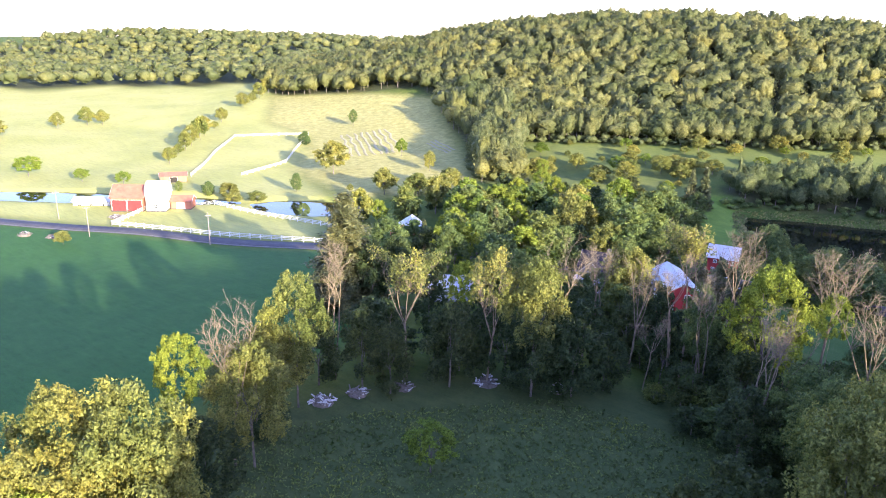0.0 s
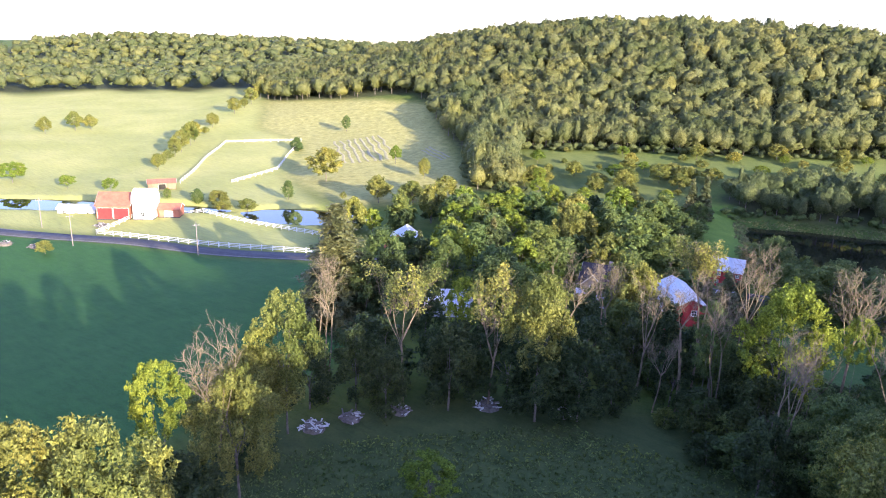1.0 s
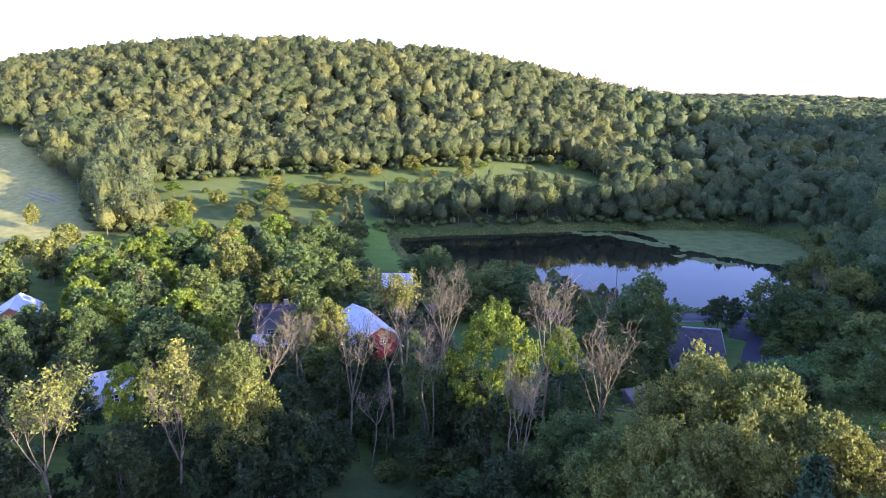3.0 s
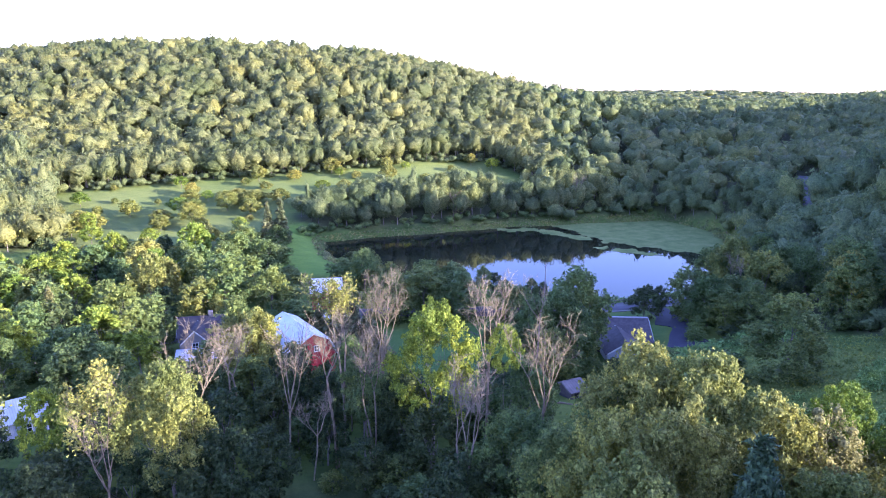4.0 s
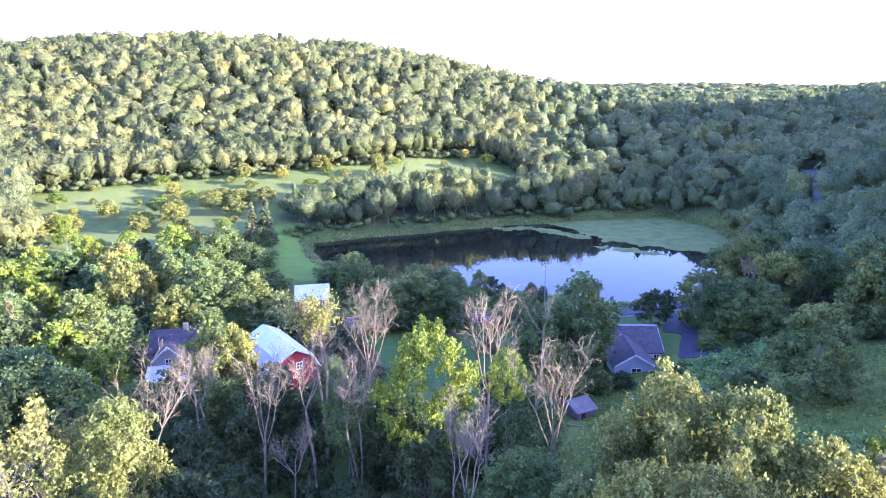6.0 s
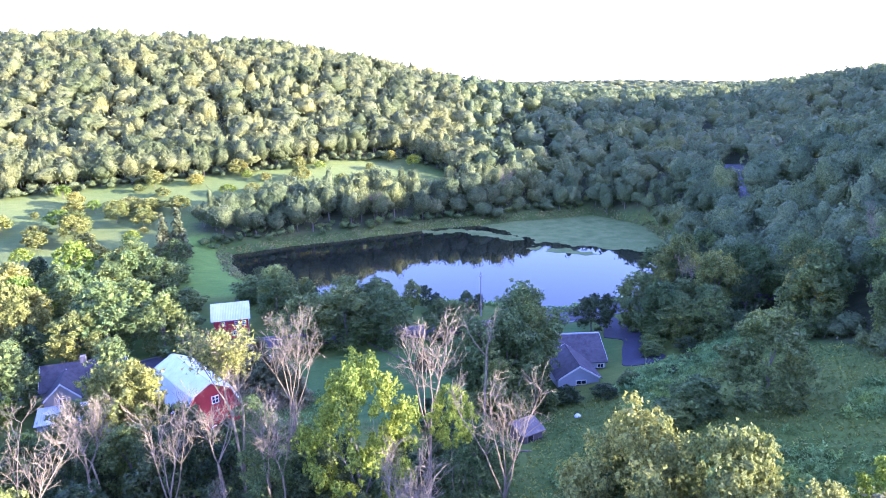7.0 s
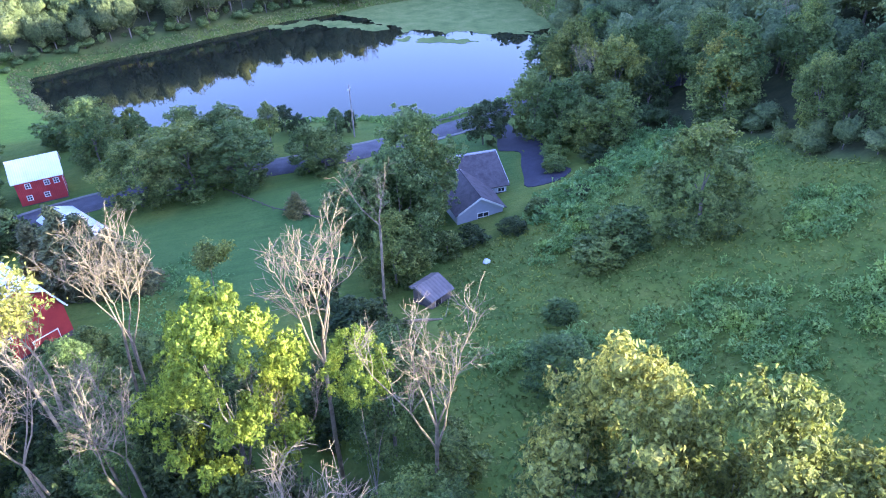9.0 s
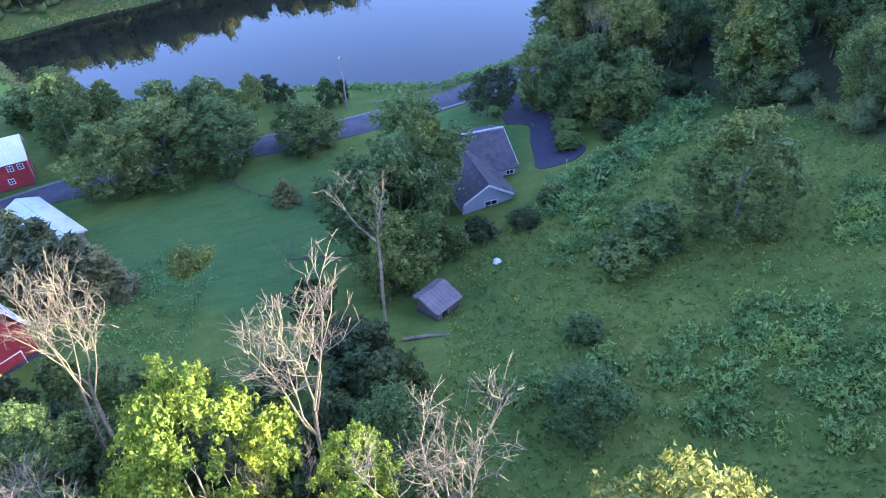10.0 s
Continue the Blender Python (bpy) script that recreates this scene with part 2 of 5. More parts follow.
def ground_material():
    m, nt, b = shader("grassland", 0.9, 0.15)
    where = world_place(nt)

    def att(n):
        a = nt.nodes.new("ShaderNodeAttribute")
        a.attribute_name = n
        return a.outputs["Fac"]

    wide, mid, fine = noise_node(nt, 0.035, 4, 0.6, where), noise_node(nt, 0.35, 5, 0.65, where), noise_node(nt, 3.0, 4, 0.7, where)
    rough_grass = ramp_node(nt, mid, [(0.25, (0.064, 0.104, 0.021)), (0.5, (0.090, 0.128, 0.026)), (0.75, (0.124, 0.148, 0.036))])
    patch = ramp_node(nt, wide, [(0.35, (0.75, 0.9, 0.8)), (0.65, (1.3, 1.15, 0.95))])
    col = mix_node(nt, 1.0, rough_grass, patch, "MULTIPLY")
    floor = ramp_node(nt, mid, [(0.3, (0.045, 0.055, 0.024)), (0.7, (0.085, 0.095, 0.042))])
    lawn = ramp_node(nt, mid, [(0.3, (0.060, 0.116, 0.027)), (0.7, (0.078, 0.136, 0.033))])
    pasture = ramp_node(nt, wide, [(0.3, (0.320, 0.335, 0.092)), (0.7, (0.425, 0.410, 0.135))])
    hay = ramp_node(nt, mid, [(0.3, (0.270, 0.262, 0.080)), (0.5, (0.365, 0.340, 0.108)), (0.7, (0.465, 0.420, 0.150))])
    crop = ramp_node(nt, mid, [(0.3, (0.036, 0.108, 0.025)), (0.7, (0.048, 0.132, 0.031))])
    glade = ramp_node(nt, wide, [(0.3, (0.105, 0.142, 0.036)), (0.7, (0.160, 0.188, 0.054))])
    dam = ramp_node(nt, mid, [(0.3, (0.105, 0.185, 0.026)), (0.7, (0.140, 0.220, 0.034))])
    # Clearing grass, its colour darkened to stand for the enclosing shade
    shaded_clearing = ramp_node(nt, mid, [(0.3, (0.050, 0.078, 0.024)), (0.7, (0.092, 0.118, 0.038))])
    for name, c in (("shaded_clearing", shaded_clearing), ("forest_floor", floor), ("lawn", lawn), ("pasture", pasture), ("hay", hay), ("crop", crop), ("glade", glade), ("dam", dam)):
        col = mix_node(nt, att(name), col, c)
    lie = nt.nodes.new("ShaderNodeMapping")
    lie.inputs["Rotation"].default_value, lie.inputs["Scale"].default_value = (0, 0, radians(38)), (0.22, 1.3, 1.0)
    nt.links.new(where, lie.inputs["Vector"])
    combed = noise_node(nt, 0.9, 5, 0.7, lie.outputs["Vector"])
    col = mix_node(nt, 0.45, col, ramp_node(nt, combed, [(0.3, (0.62, 0.68, 0.66)), (0.5, (1, 1, 1)), (0.7, (1.32, 1.24, 1.05))]), "MULTIPLY")
    col = mix_node(nt, 0.35, col, ramp_node(nt, fine, [(0.3, (0.6, 0.6, 0.6)), (0.7, (1.35, 1.35, 1.35))]), "MULTIPLY")
    nt.links.new(col, b.inputs["Base Color"])
    bump_node(nt, b, fine, 0.6, 0.22)
    return m


GRASSLAND = ground_material()
ground, _gx, _gy = sheet("ground", GX, GY, land, GRASSLAND)
tagged(ground, "rolling farmland of meadow, mown lawn and pasture", "ground", kind="structure")
for _name, _polys, _soft in (("forest_floor", [WOODS, SHORE_ROW], 3.0), ("lawn", [LAWN, PADDOCK, HOUSE_LAWN], 2.0), ("dam", [DAM], 1.5), ("pasture", [PASTURE], 6.0), ("hay", [HAYFIELD], 6.0), ("crop", [CROP], 3.0), ("glade", [MEADOW], 5.0), ("shaded_clearing", [CLEARING], 4.0)):
    _a = ground.data.attributes.new(_name, "FLOAT", "POINT")
    _a.data.foreach_set("value", np.max([cover(p, _gx, _gy, _soft) for p in _polys], 0).astype(np.float32))


def water_material():
    m, nt, b = shader("still_water", 0.03, 0.5)
    b.inputs["Base Color"].default_value = (0.012, 0.014, 0.009, 1)
    b.inputs["IOR"].default_value = 1.333
    where = world_place(nt)
    bump_node(nt, b, noise_node(nt, 0.8, 3, 0.5, where), 0.02, 0.02)
    return m


WATER = water_material()
pond = tagged(sheet("pond_water", _dense(-50, 92, 30), _dense(140, 244, 30), lambda x, y: 0 * x, WATER)[0], "still dark pond water mirroring the sky", "pond", kind="structure")
tagged(sheet("farm_pond_water", _dense(-260, -120, 30), _dense(40, 140, 30), lambda x, y: 0 * x + 0.55, WATER)[0], "still shallow farm pond beyond the road", "pond", kind="structure")


# ---- plants ----
def sprays(P, N, size, rng, stretch=1.5, flat=0.42):
    """Leaf sprays: a small pointed blade at each place, its face turned towards N with some scatter."""
    n = len(P)
    d = N + rng.normal(0, flat, (n, 3))
    d /= np.linalg.norm(d, axis=1, keepdims=True) + 1e-9
    a = np.cross(d, rng.normal(0, 1, (n, 3)))
    a /= np.linalg.norm(a, axis=1, keepdims=True) + 1e-9
    b = np.cross(d, a)
    s = (size * rng.uniform(0.6, 1.3, n))[:, None]
    a, b = a * s * stretch * 0.5, b * s * 0.62
    V = np.stack([P - a * 0.7 + b * rng.uniform(0.6, 1.0, (n, 1)), P - a * 0.7 - b * rng.uniform(0.6, 1.0, (n, 1)), P + a * 1.3], 1).reshape(-1, 3)
    return V, np.c_[np.arange(3 * n).reshape(n, 3), np.full(n, -1)]


_g = np.linspace(-1, 1, 3)
_pts = []
for _ax in range(3):
    for _s in (-1, 1):
        for _i in range(2):
            for _j in range(2):
                _c = []
                for _u, _w in ((0, 0), (1, 0), (1, 1), (0, 1)):
                    _p = [0, 0, 0]
                    _p[_ax], _p[(_ax + 1) % 3], _p[(_ax + 2) % 3] = _s, _g[_i + _u], _g[_j + _w]
                    _c.append(_p)
                _pts += _c if _s > 0 else _c[::-1]
CORE_V = np.array(_pts, float)
CORE_V /= np.linalg.norm(CORE_V, axis=1, keepdims=True)
CORE_Q = np.arange(len(CORE_V)).reshape(-1, 4)
KNOT_V = np.array([(x, y, z) for z in (-1, 1) for x, y in ((-1, -1), (1, -1), (1, 1), (-1, 1))]) / 3 ** 0.5
KNOT_Q = np.array([(3, 2, 1, 0), (4, 5, 6, 7), (0, 1, 5, 4), (1, 2, 6, 5), (2, 3, 7, 6), (3, 0, 4, 7)])


def merge(parts):
    V, Q, k = [], [], 0
    for v, q in parts:
        if q.shape[1] == 3:
            q = np.c_[q, np.full(len(q), -1)]
        V.append(v), Q.append(np.where(q < 0, q, q + k))
        k += len(v)
    return np.concatenate(V), np.concatenate(Q)


def tube(points, radii, sides=5):
    """A tapered limb along points."""
    P = np.array(points, float)
    T = np.gradient(P, axis=0)
    T /= np.linalg.norm(T, axis=1, keepdims=True) + 1e-9
    A = np.cross(T, [0.31, 0.17, 0.94])
    A /= np.linalg.norm(A, axis=1, keepdims=True) + 1e-9
    B = np.cross(T, A)
    w = np.linspace(0, 2 * np.pi, sides, endpoint=False)
    R = np.array(radii)[:, None, None]
    V = (P[:, None] + R * (np.cos(w)[None, :, None] * A[:, None] + np.sin(w)[None, :, None] * B[:, None])).reshape(-1, 3)
    Q = []
    for i in range(len(P) - 1):
        for j in range(sides):
            k = (j + 1) % sides
            Q.append((i * sides + j, i * sides + k, (i + 1) * sides + k, (i + 1) * sides + j))
    return V, np.array(Q)


def limbs(rng, height, spread, levels, first, lean=0.5, twigs=4, thick=0.02, up=0.18):
    """A forked skeleton of unit scale: tubes, and the places and ways of its outer tips."""
    tubes, tips = [], []

    def grow(p, way, length, radius, level):
        n = 5 if level < 2 else 3 if level < 3 else 2 if level < 5 else 1
        pts, q, w = [p], p, way
        for _ in range(n):
            w = w + rng.normal(0, (0.15 if levels < 4 else 0.10) if level else 0.04, 3) + np.array([0, 0, 0.06])
            w = w / np.linalg.norm(w)
            q = q + w * length / n
            pts.append(q)
        end = radius * (0.62 if level else 0.7)
        tubes.append(tube(pts, np.linspace(radius, end, n + 1), 6 if level == 0 else 4 if level < 3 else 3))
        if level >= levels:
            tips.append((q, w))
            return
        kids = first if level == 0 else twigs if level < 3 else 3
        for i in range(kids):
            k = 1.0 if i == 0 else rng.uniform(0.3, 1.0) if level else rng.uniform(0.66 if levels < 4 else 0.82, 1.0)
            s = pts[min(n, max(1, int(k * n)))]
            ang = 2 * np.pi * (i + rng.uniform(-0.3, 0.3)) / kids
            side = np.array([np.cos(ang), np.sin(ang), 0.0])
            nw = w * (1 - lean * 0.5) + side * lean * rng.uniform(0.6, 1.2) * spread + np.array([0, 0, up])
            grow(s, nw / np.linalg.norm(nw), length * (rng.uniform(0.50, 0.74) if levels < 4 else rng.uniform(0.42, 0.64) if level else rng.uniform(0.30, 0.44)), max(end * rng.uniform(0.4, 0.62), 0.0006), level + 1)

    grow(np.zeros(3), np.array([rng.normal(0, 0.04), rng.normal(0, 0.04), 1.0]), height, thick, 0)
    return merge(tubes), tips


def dead_limbs(rng, fork, spread, stems, count, boughs=9):
    """A bare tree of unit height: slender stems that fork into a fan of rising limbs with branches and twigs. Returns the mesh parts and the twig tips."""
    tubes, tips = [], []

    def run(p, way, length, radius, end, n, sides, bend=0.10, rise=0.05):
        pts, q, w = [p], p, way / np.linalg.norm(way)
        for _ in range(n):
            w = w + rng.normal(0, bend, 3) + np.array([0, 0, rise])
            w = w / np.linalg.norm(w)
            q = q + w * length / n
            pts.append(q)
        tubes.append(tube(pts, np.linspace(radius, end, n + 1), sides))
        return pts, w

    for k in range(stems):
        a0 = 6.28 * k / stems + rng.uniform(0, 1)
        foot = np.array([math.cos(a0), math.sin(a0), 0]) * (0.012 * (stems > 1))
        tilt = np.array([math.cos(a0), math.sin(a0), 0]) * (spread * 0.40 if stems > 1 else rng.uniform(0, 0.06)) + np.array([0, 0, 1.0])
        f = fork * rng.uniform(0.85, 1.1)
        thick = 0.0082 if stems == 1 else 0.0068
        stem, w0 = run(foot, tilt, f, thick, thick * 0.72, 6, 7, 0.035, 0.03)
        n = max(2, round(count / stems))
        for i in range(n):
            a = 6.28 * (i + rng.uniform(-0.3, 0.3)) / n + a0
            s = stem[6] if i < 2 else stem[rng.integers(5, 7)]
            out = np.array([math.cos(a), math.sin(a), 0]) * spread * rng.uniform(0.5, 1.25) / (1 - fork)
            L = (rng.uniform(0.80, 1.0) - s[2]) * math.hypot(1, np.linalg.norm(out))
            limb, w1 = run(s, out * 1.15 + np.array([0, 0, 0.7]), L * 0.94, thick * rng.uniform(0.36, 0.52), 0.0009, 6, 5, 0.11, 0.11)
            for b in range(boughs):
                j = min(6, 3 + (b * 4) // boughs)
                side = rng.normal(0, 1, 3)
                side[2] = abs(side[2]) * 0.6
                way = side / np.linalg.norm(side) * 0.70 + np.array([0, 0, 0.60]) + 0.3 * (limb[min(j + 1, 6)] - limb[j]) / L * 6
                r = 0.0019 * (1 - 0.08 * j)
                bough, w2 = run(limb[min(j, 6)], way, (0.17 - 0.014 * j) * rng.uniform(0.6, 1.2), r, 0.0008, 3, 3, 0.16, 0.06)
                for c in range(5):
                    tw = w2 * 0.8 + rng.normal(0, 0.55, 3) + np.array([0, 0, 0.3])
                    twig, w3 = run(bough[1 + c % 3], tw, rng.uniform(0.035, 0.075), 0.0008, 0.0005, 2, 3, 0.2, 0.05)
                    tips.append((twig[-1], w3))
                    for _ in range(2):
                        run(twig[1], w3 + rng.normal(0, 0.6, 3), rng.uniform(0.02, 0.045), 0.0005, 0.0004, 1, 3)
    return merge(tubes), tips


def crown(rng, lobes, leaves, size, droop=0.0, core=0.78, base=0.28, shape=1.0, tight=1.0, tuft=40):
    """A crown of unit height 1 (0..1) and radius 1 in x and y: overlapping leafy lobes of uneven size, with gaps."""
    parts, total, balls = [], 0.0, []
    for i in range(lobes):
        u = (i + 0.5) / lobes
        z = base + (0.96 - base) * u ** 0.85
        wide = np.sin(np.pi * np.clip((z - base + 0.12) / (1.12 - base), 0.02, 0.98)) ** 0.7 * shape
        a = i * 2.399 + rng.uniform(-0.5, 0.5)
        r = rng.uniform(0.23, 0.40) * tight * (9.0 / (lobes + 2)) ** 0.22 * (0.75 + 0.25 * wide)
        d = max(0.0, wide - r * 0.7) * rng.uniform(0.55, 1.05)
        balls.append((np.array([d * np.cos(a), d * np.sin(a), z - 0.10]), r))
        total += r * r
    for c, r in balls:
        n = int(leaves * r * r / total)
        d = rng.normal(0, 1, (n, 3))
        d[:, 2] += 0.25
        d /= np.linalg.norm(d, axis=1, keepdims=True)
        wob = 1 + 0.22 * np.sin(d[:, 0] * 5 + c[0] * 9) * np.sin(d[:, 1] * 5 + c[1] * 7) + 0.18 * np.sin(d[:, 2] * 7 + c[2] * 11)
        k = rng.uniform(0.62, 1.14, n) * wob
        P = c + d * r * k[:, None] * np.array([1, 1, 0.30])
        if n > 90:
            half = np.arange(n) < n * 0.62
            pick = rng.integers(0, max(8, n // tuft), n)
            td, tk = d[pick], rng.uniform(0.80, 1.10, n)[pick] * wob[pick]
            e = rng.normal(0, 1, (n, 3)) + td * 0.9
            e /= np.linalg.norm(e, axis=1, keepdims=True)
            T = c + (td * tk[:, None] + e * (rng.uniform(0.20, 0.40, n)[pick] * rng.uniform(0.5, 1.05, n))[:, None]) * r * np.array([1, 1, 0.30])
            P = np.where(half[:, None], T, c + (P - c) * 0.95)
            d = np.where(half[:, None], e + 0.45 * td, d)
        P[:, 2] -= droop * rng.random(n) * 0.10
        parts.append((P, d))
    return parts, balls


def crown_mesh(name, rng, material, lobes, leaves, size, aspect, droop=0.0, core=0.74, base=0.28, shape=1.0, tight=1.0, solid=False):
    """Unit crown; aspect is its height over its radius, so that leaves keep their shape when scaled."""
    parts, balls = crown(rng, lobes, leaves, size, droop, core, base, shape, tight, 34 if leaves > 10000 else 18)
    out = []
    for P, d in parts:
        Pw = P * np.array([1, 1, aspect])
        v, q = sprays(Pw, d + np.array([0, 0, 0.15]) - np.array([0, 0, droop * 0.3]), size, rng, 1.35, 0.85)
        out.append((v / np.array([1, 1, aspect]), q))
    for c, r in balls:
        out.append((c + CORE_V * r * core * rng.uniform(0.85, 1.1, (len(CORE_V), 1)) * np.array([1, 1, 0.30]), CORE_Q) if solid else (c + KNOT_V * r * core * 1.2 * np.array([1, 1, 0.30]), KNOT_Q))
    V, Q = merge(out)
    return quads_mesh(name, V, Q, [material])


def spruce_mesh(name, rng, material, tiers, size, aspect, plume=1.0):
    """A conifer's drooping boughs in tiers, unit height and radius."""
    out = []
    for i in range(tiers):
        z = 0.06 + 0.92 * i / tiers
        reach = (1 - z) ** 0.85 * plume * (0.86 + 0.24 * (i % 3 == 0)) + 0.03
        for j in range(max(4, int(11 * (1 - z) + 4))):
            a = rng.uniform(0, 2 * np.pi)
            L = reach * rng.uniform(0.65, 1.08)
            n = int((8 + 18 * L) * (0.16 / size) ** 1.3)
            s = np.linspace(0.15, 1, n) * L
            P = np.stack([np.cos(a) * s, np.sin(a) * s, (z * aspect - 0.42 * s * s / max(reach, 0.1) + 0.10 * s)], 1) + rng.normal(0, 0.05, (n, 3))
            N = np.tile([np.cos(a) * 0.4, np.sin(a) * 0.4, 0.9], (n, 1))
            out.append(sprays(P, N, size, rng, 2.2, 0.5))
    V, Q = merge(out)
    return quads_mesh(name, V / np.array([1, 1, aspect]), Q, [material])


RNG = np.random.default_rng(7)
SHARED = {}


def shared(key, make):
    if key not in SHARED:
        SHARED[key] = make()
    return SHARED[key]


SPEC = {  # lobes, base, shape, droop, leaf scale
    "oak": (26, 0.36, 1.05, 0.3, 1.0), "locust": (40, 0.42, 1.05, 0.15, 0.95), "ash": (20, 0.22, 1.0, 0.4, 1.0),
    "maple": (28, 0.08, 1.02, 0.1, 1.0), "willow": (26, 0.22, 1.05, 1.6, 0.9),
}
WORDS = {
    "oak": "broadleaf tree with an olive-green leafy crown", "locust": "tree with bright yellow-green leaves",
    "ash": "slender broadleaf tree with dull green leaves", "maple": "dense rounded broadleaf tree, deep green leaves",
    "willow": "drooping tree with pale yellow-green leaves", "spruce": "dark conical conifer with drooping boughs",
    "pine": "blue-green bushy pine tree", "snag": "dead tree with bare bleached forking branches", "snagpole": "slim dead tree, nearly branchless bleached trunk", "snagleaf": "half-dead tree, bare branches with thin leaves",
}
PLACES = {"belt": "in the near tree belt", "valley": "on the valley floor", "field": "by the farm fields"}


def tree(kind, zone, x, y, h, r, i, filler=False):
    r = r * ({"oak": 1.28, "willow": 1.25, "locust": 1.1}.get(kind, 1.0) if zone == "belt" else 1.0)
    ob = new("tree" if kind not in ("spruce", "pine") else "conifer")
    near = zone == "belt"
    v = i % (4 if kind in ("snag", "snagleaf") else 3 if near else 2)
    z = float(land(x, y)) - 0.15
    turn = RNG.uniform(0, 6.28)
    if h < 6:
        ob.name = "bush"
    if kind in ("snag", "snagleaf", "snagpole"):
        rng = np.random.default_rng(100 + i + len(kind) + int(abs(x)))
        stems = 1 if kind == "snagpole" or r > 3.1 or x > 2 else (1, 3, 2)[i % 3]
        (V, Q), tips = dead_limbs(rng, 0.66 if kind == "snagpole" else 0.46 if r > 3.1 else 0.58, 0.92 * r / h, stems, 3 if kind == "snagpole" else 5, 3 if kind == "snagpole" else 9)
        limb = new("trunk", quads_mesh("dead_limbs", V * h, Q, [SNAG]))
        limb.parent = ob
        if kind == "snagleaf":
            C = np.array([p for p, _ in tips if p[2] > 0.5])
            C = C[rng.random(len(C)) < (0.10 + 0.42 * sstep(0.62, 0.90, C[:, 2]))]
            P = np.repeat(C * h, 26, 0) + rng.normal(0, 1, (26 * len(C), 3)) * np.array([0.42, 0.42, 0.28])
            c = new("crown", quads_mesh("thin_leaves", *sprays(P, rng.normal(0, 1, P.shape) + np.array([0, 0, 0.5]), 0.24, rng), [LEAF["oak"]]))
            c.parent = ob
    elif kind in ("spruce", "pine"):
        me = shared((kind, near), lambda: spruce_mesh(kind + "_boughs", np.random.default_rng(41), LEAF[kind], 34 if near else 18, 0.045 if near else 0.13, 3.6 if kind == "spruce" else 2.6, 1.0))
        c = new("crown", me)
        c.parent = ob
        c.scale = (r, r, h)
        t = new("trunk", shared("pole", lambda: quads_mesh("pole", *tube([(0, 0, 0), (0, 0, 0.5), (0, 0, 0.97)], [0.022, 0.014, 0.004], 7), [BARK])))
        t.parent, t.scale = ob, (h * 0.7, h * 0.7, h)
    else:
        lob, base, shape, droop, ls = SPEC[kind]
        far = zone == "field"
        low = h < 10 or kind == "ash"
        close = near and not low and ((x > -6 and 34 < y < 66) or y < 12)
        edge = zone == "valley" and 12 < x < 62 and y < 100 and h > 6
        if close:
            leaves, size = 16000, 0.038
        elif near:
            leaves, size = ((1500, 0.115) if filler and h < 6 else (2400, 0.094) if filler else (4800, 0.070)) if low else (12000, 0.045)
        elif edge:
            leaves, size = 11000, 0.058
        elif far:
            leaves, size = (1100, 0.17) if filler else (2200, 0.13)
        elif x > -32 and (y > 90 or x > 62) and h > 7 and not filler:
            leaves, size = 6800, 0.062
        else:
            leaves, size = (2200, 0.11) if h < 8 or filler else (4400, 0.079)
        size *= ls
        me = shared((kind, leaves, v), lambda: crown_mesh(kind + "_crown", np.random.default_rng(sum(map(ord, kind)) + 17 * v), LEAF[kind], int(lob * 1.5) if close else lob, leaves, size, 3.2, droop, 0.46, base, shape, 0.74 if kind == "locust" else 1.14 if kind == "maple" else 1.0, near and not low))
        c = new("crown", me)
        c.parent = ob
        tall = min(h, 2.5 * r / (1 - base))
        c.scale, c.location = (r, r, tall), (0, 0, h - tall)
        t = new("trunk", shared(("limbs", v, near), lambda: quads_mesh("limbs", *limbs(np.random.default_rng(60 + v), 0.42, 0.8, 2, 5, 0.6, 3 if near else 1, 0.017)[0], [BARK])))
        t.parent, t.scale = ob, (min(h * 0.95, 2.0 * r), min(h * 0.95, 2.0 * r), h * 0.93)
    ob.matrix_basis = pose(x, y, z, 0, 0, math.degrees(turn))
    return tagged(ob, WORDS[kind] + " " + PLACES[zone], "bush" if h < 6 else "tree", group="trees " + PLACES[zone])


PLANTS = []
PLANTS.append(("ash", "belt", [
    (-40.2, 3.4, 12, 4.5), (-48.3, 15.9, 6, 4), (-47.5, 33.1, 13.5, 3.8), (-65.5, 59.4, 15, 4.5), (-55.5, 56.9, 14, 4.5),
    (-65.9, 54.1, 15, 4), (3.4, 27.1, 14, 5),
    (-6.4, 61.2, 13, 4), (-20.8, 53.6, 10.5, 3.6), (-33.2, 47.4, 11.5, 4.5), (-25.3, 49, 13, 4), (-37.9, 40.6, 14, 4.5),
    (-52.3, 29.3, 10.5, 4.5), (-43.1, 34.1, 11.5, 3.6), (-15.9, 61.2, 10.5, 3.6), (-3.1, 56, 12, 4.5),
    (-7.3, 62.3, 12, 3.5), (-10.4, 54.9, 8, 3.5),
]))
PLANTS.append(("ash", "belt", [
    (-23.3, 48.9, 13, 4.5), (-39.8, 45.3, 12, 5), (-27.5, 45.3, 12, 5), (17.2, 44.2, 13, 5), (10.2, 71.9, 8, 3.5),
    (-38.7, 0.4, 11, 4), (-34.6, 70.8, 10, 4), (-23.6, 70.9, 12, 4),
]))
PLANTS.append(("locust", "belt", [
    (-44.3, 4.1, 19.4, 2.7), (-34.9, -14.5, 16, 4), (-42, 48.7, 17, 2.5), (33.1, 41.1, 20, 3), (-3, 61, 23.4, 5),
    (4.9, 55.4, 21, 1.9), (-26.6, 23.0, 7.2, 3.0),
]))
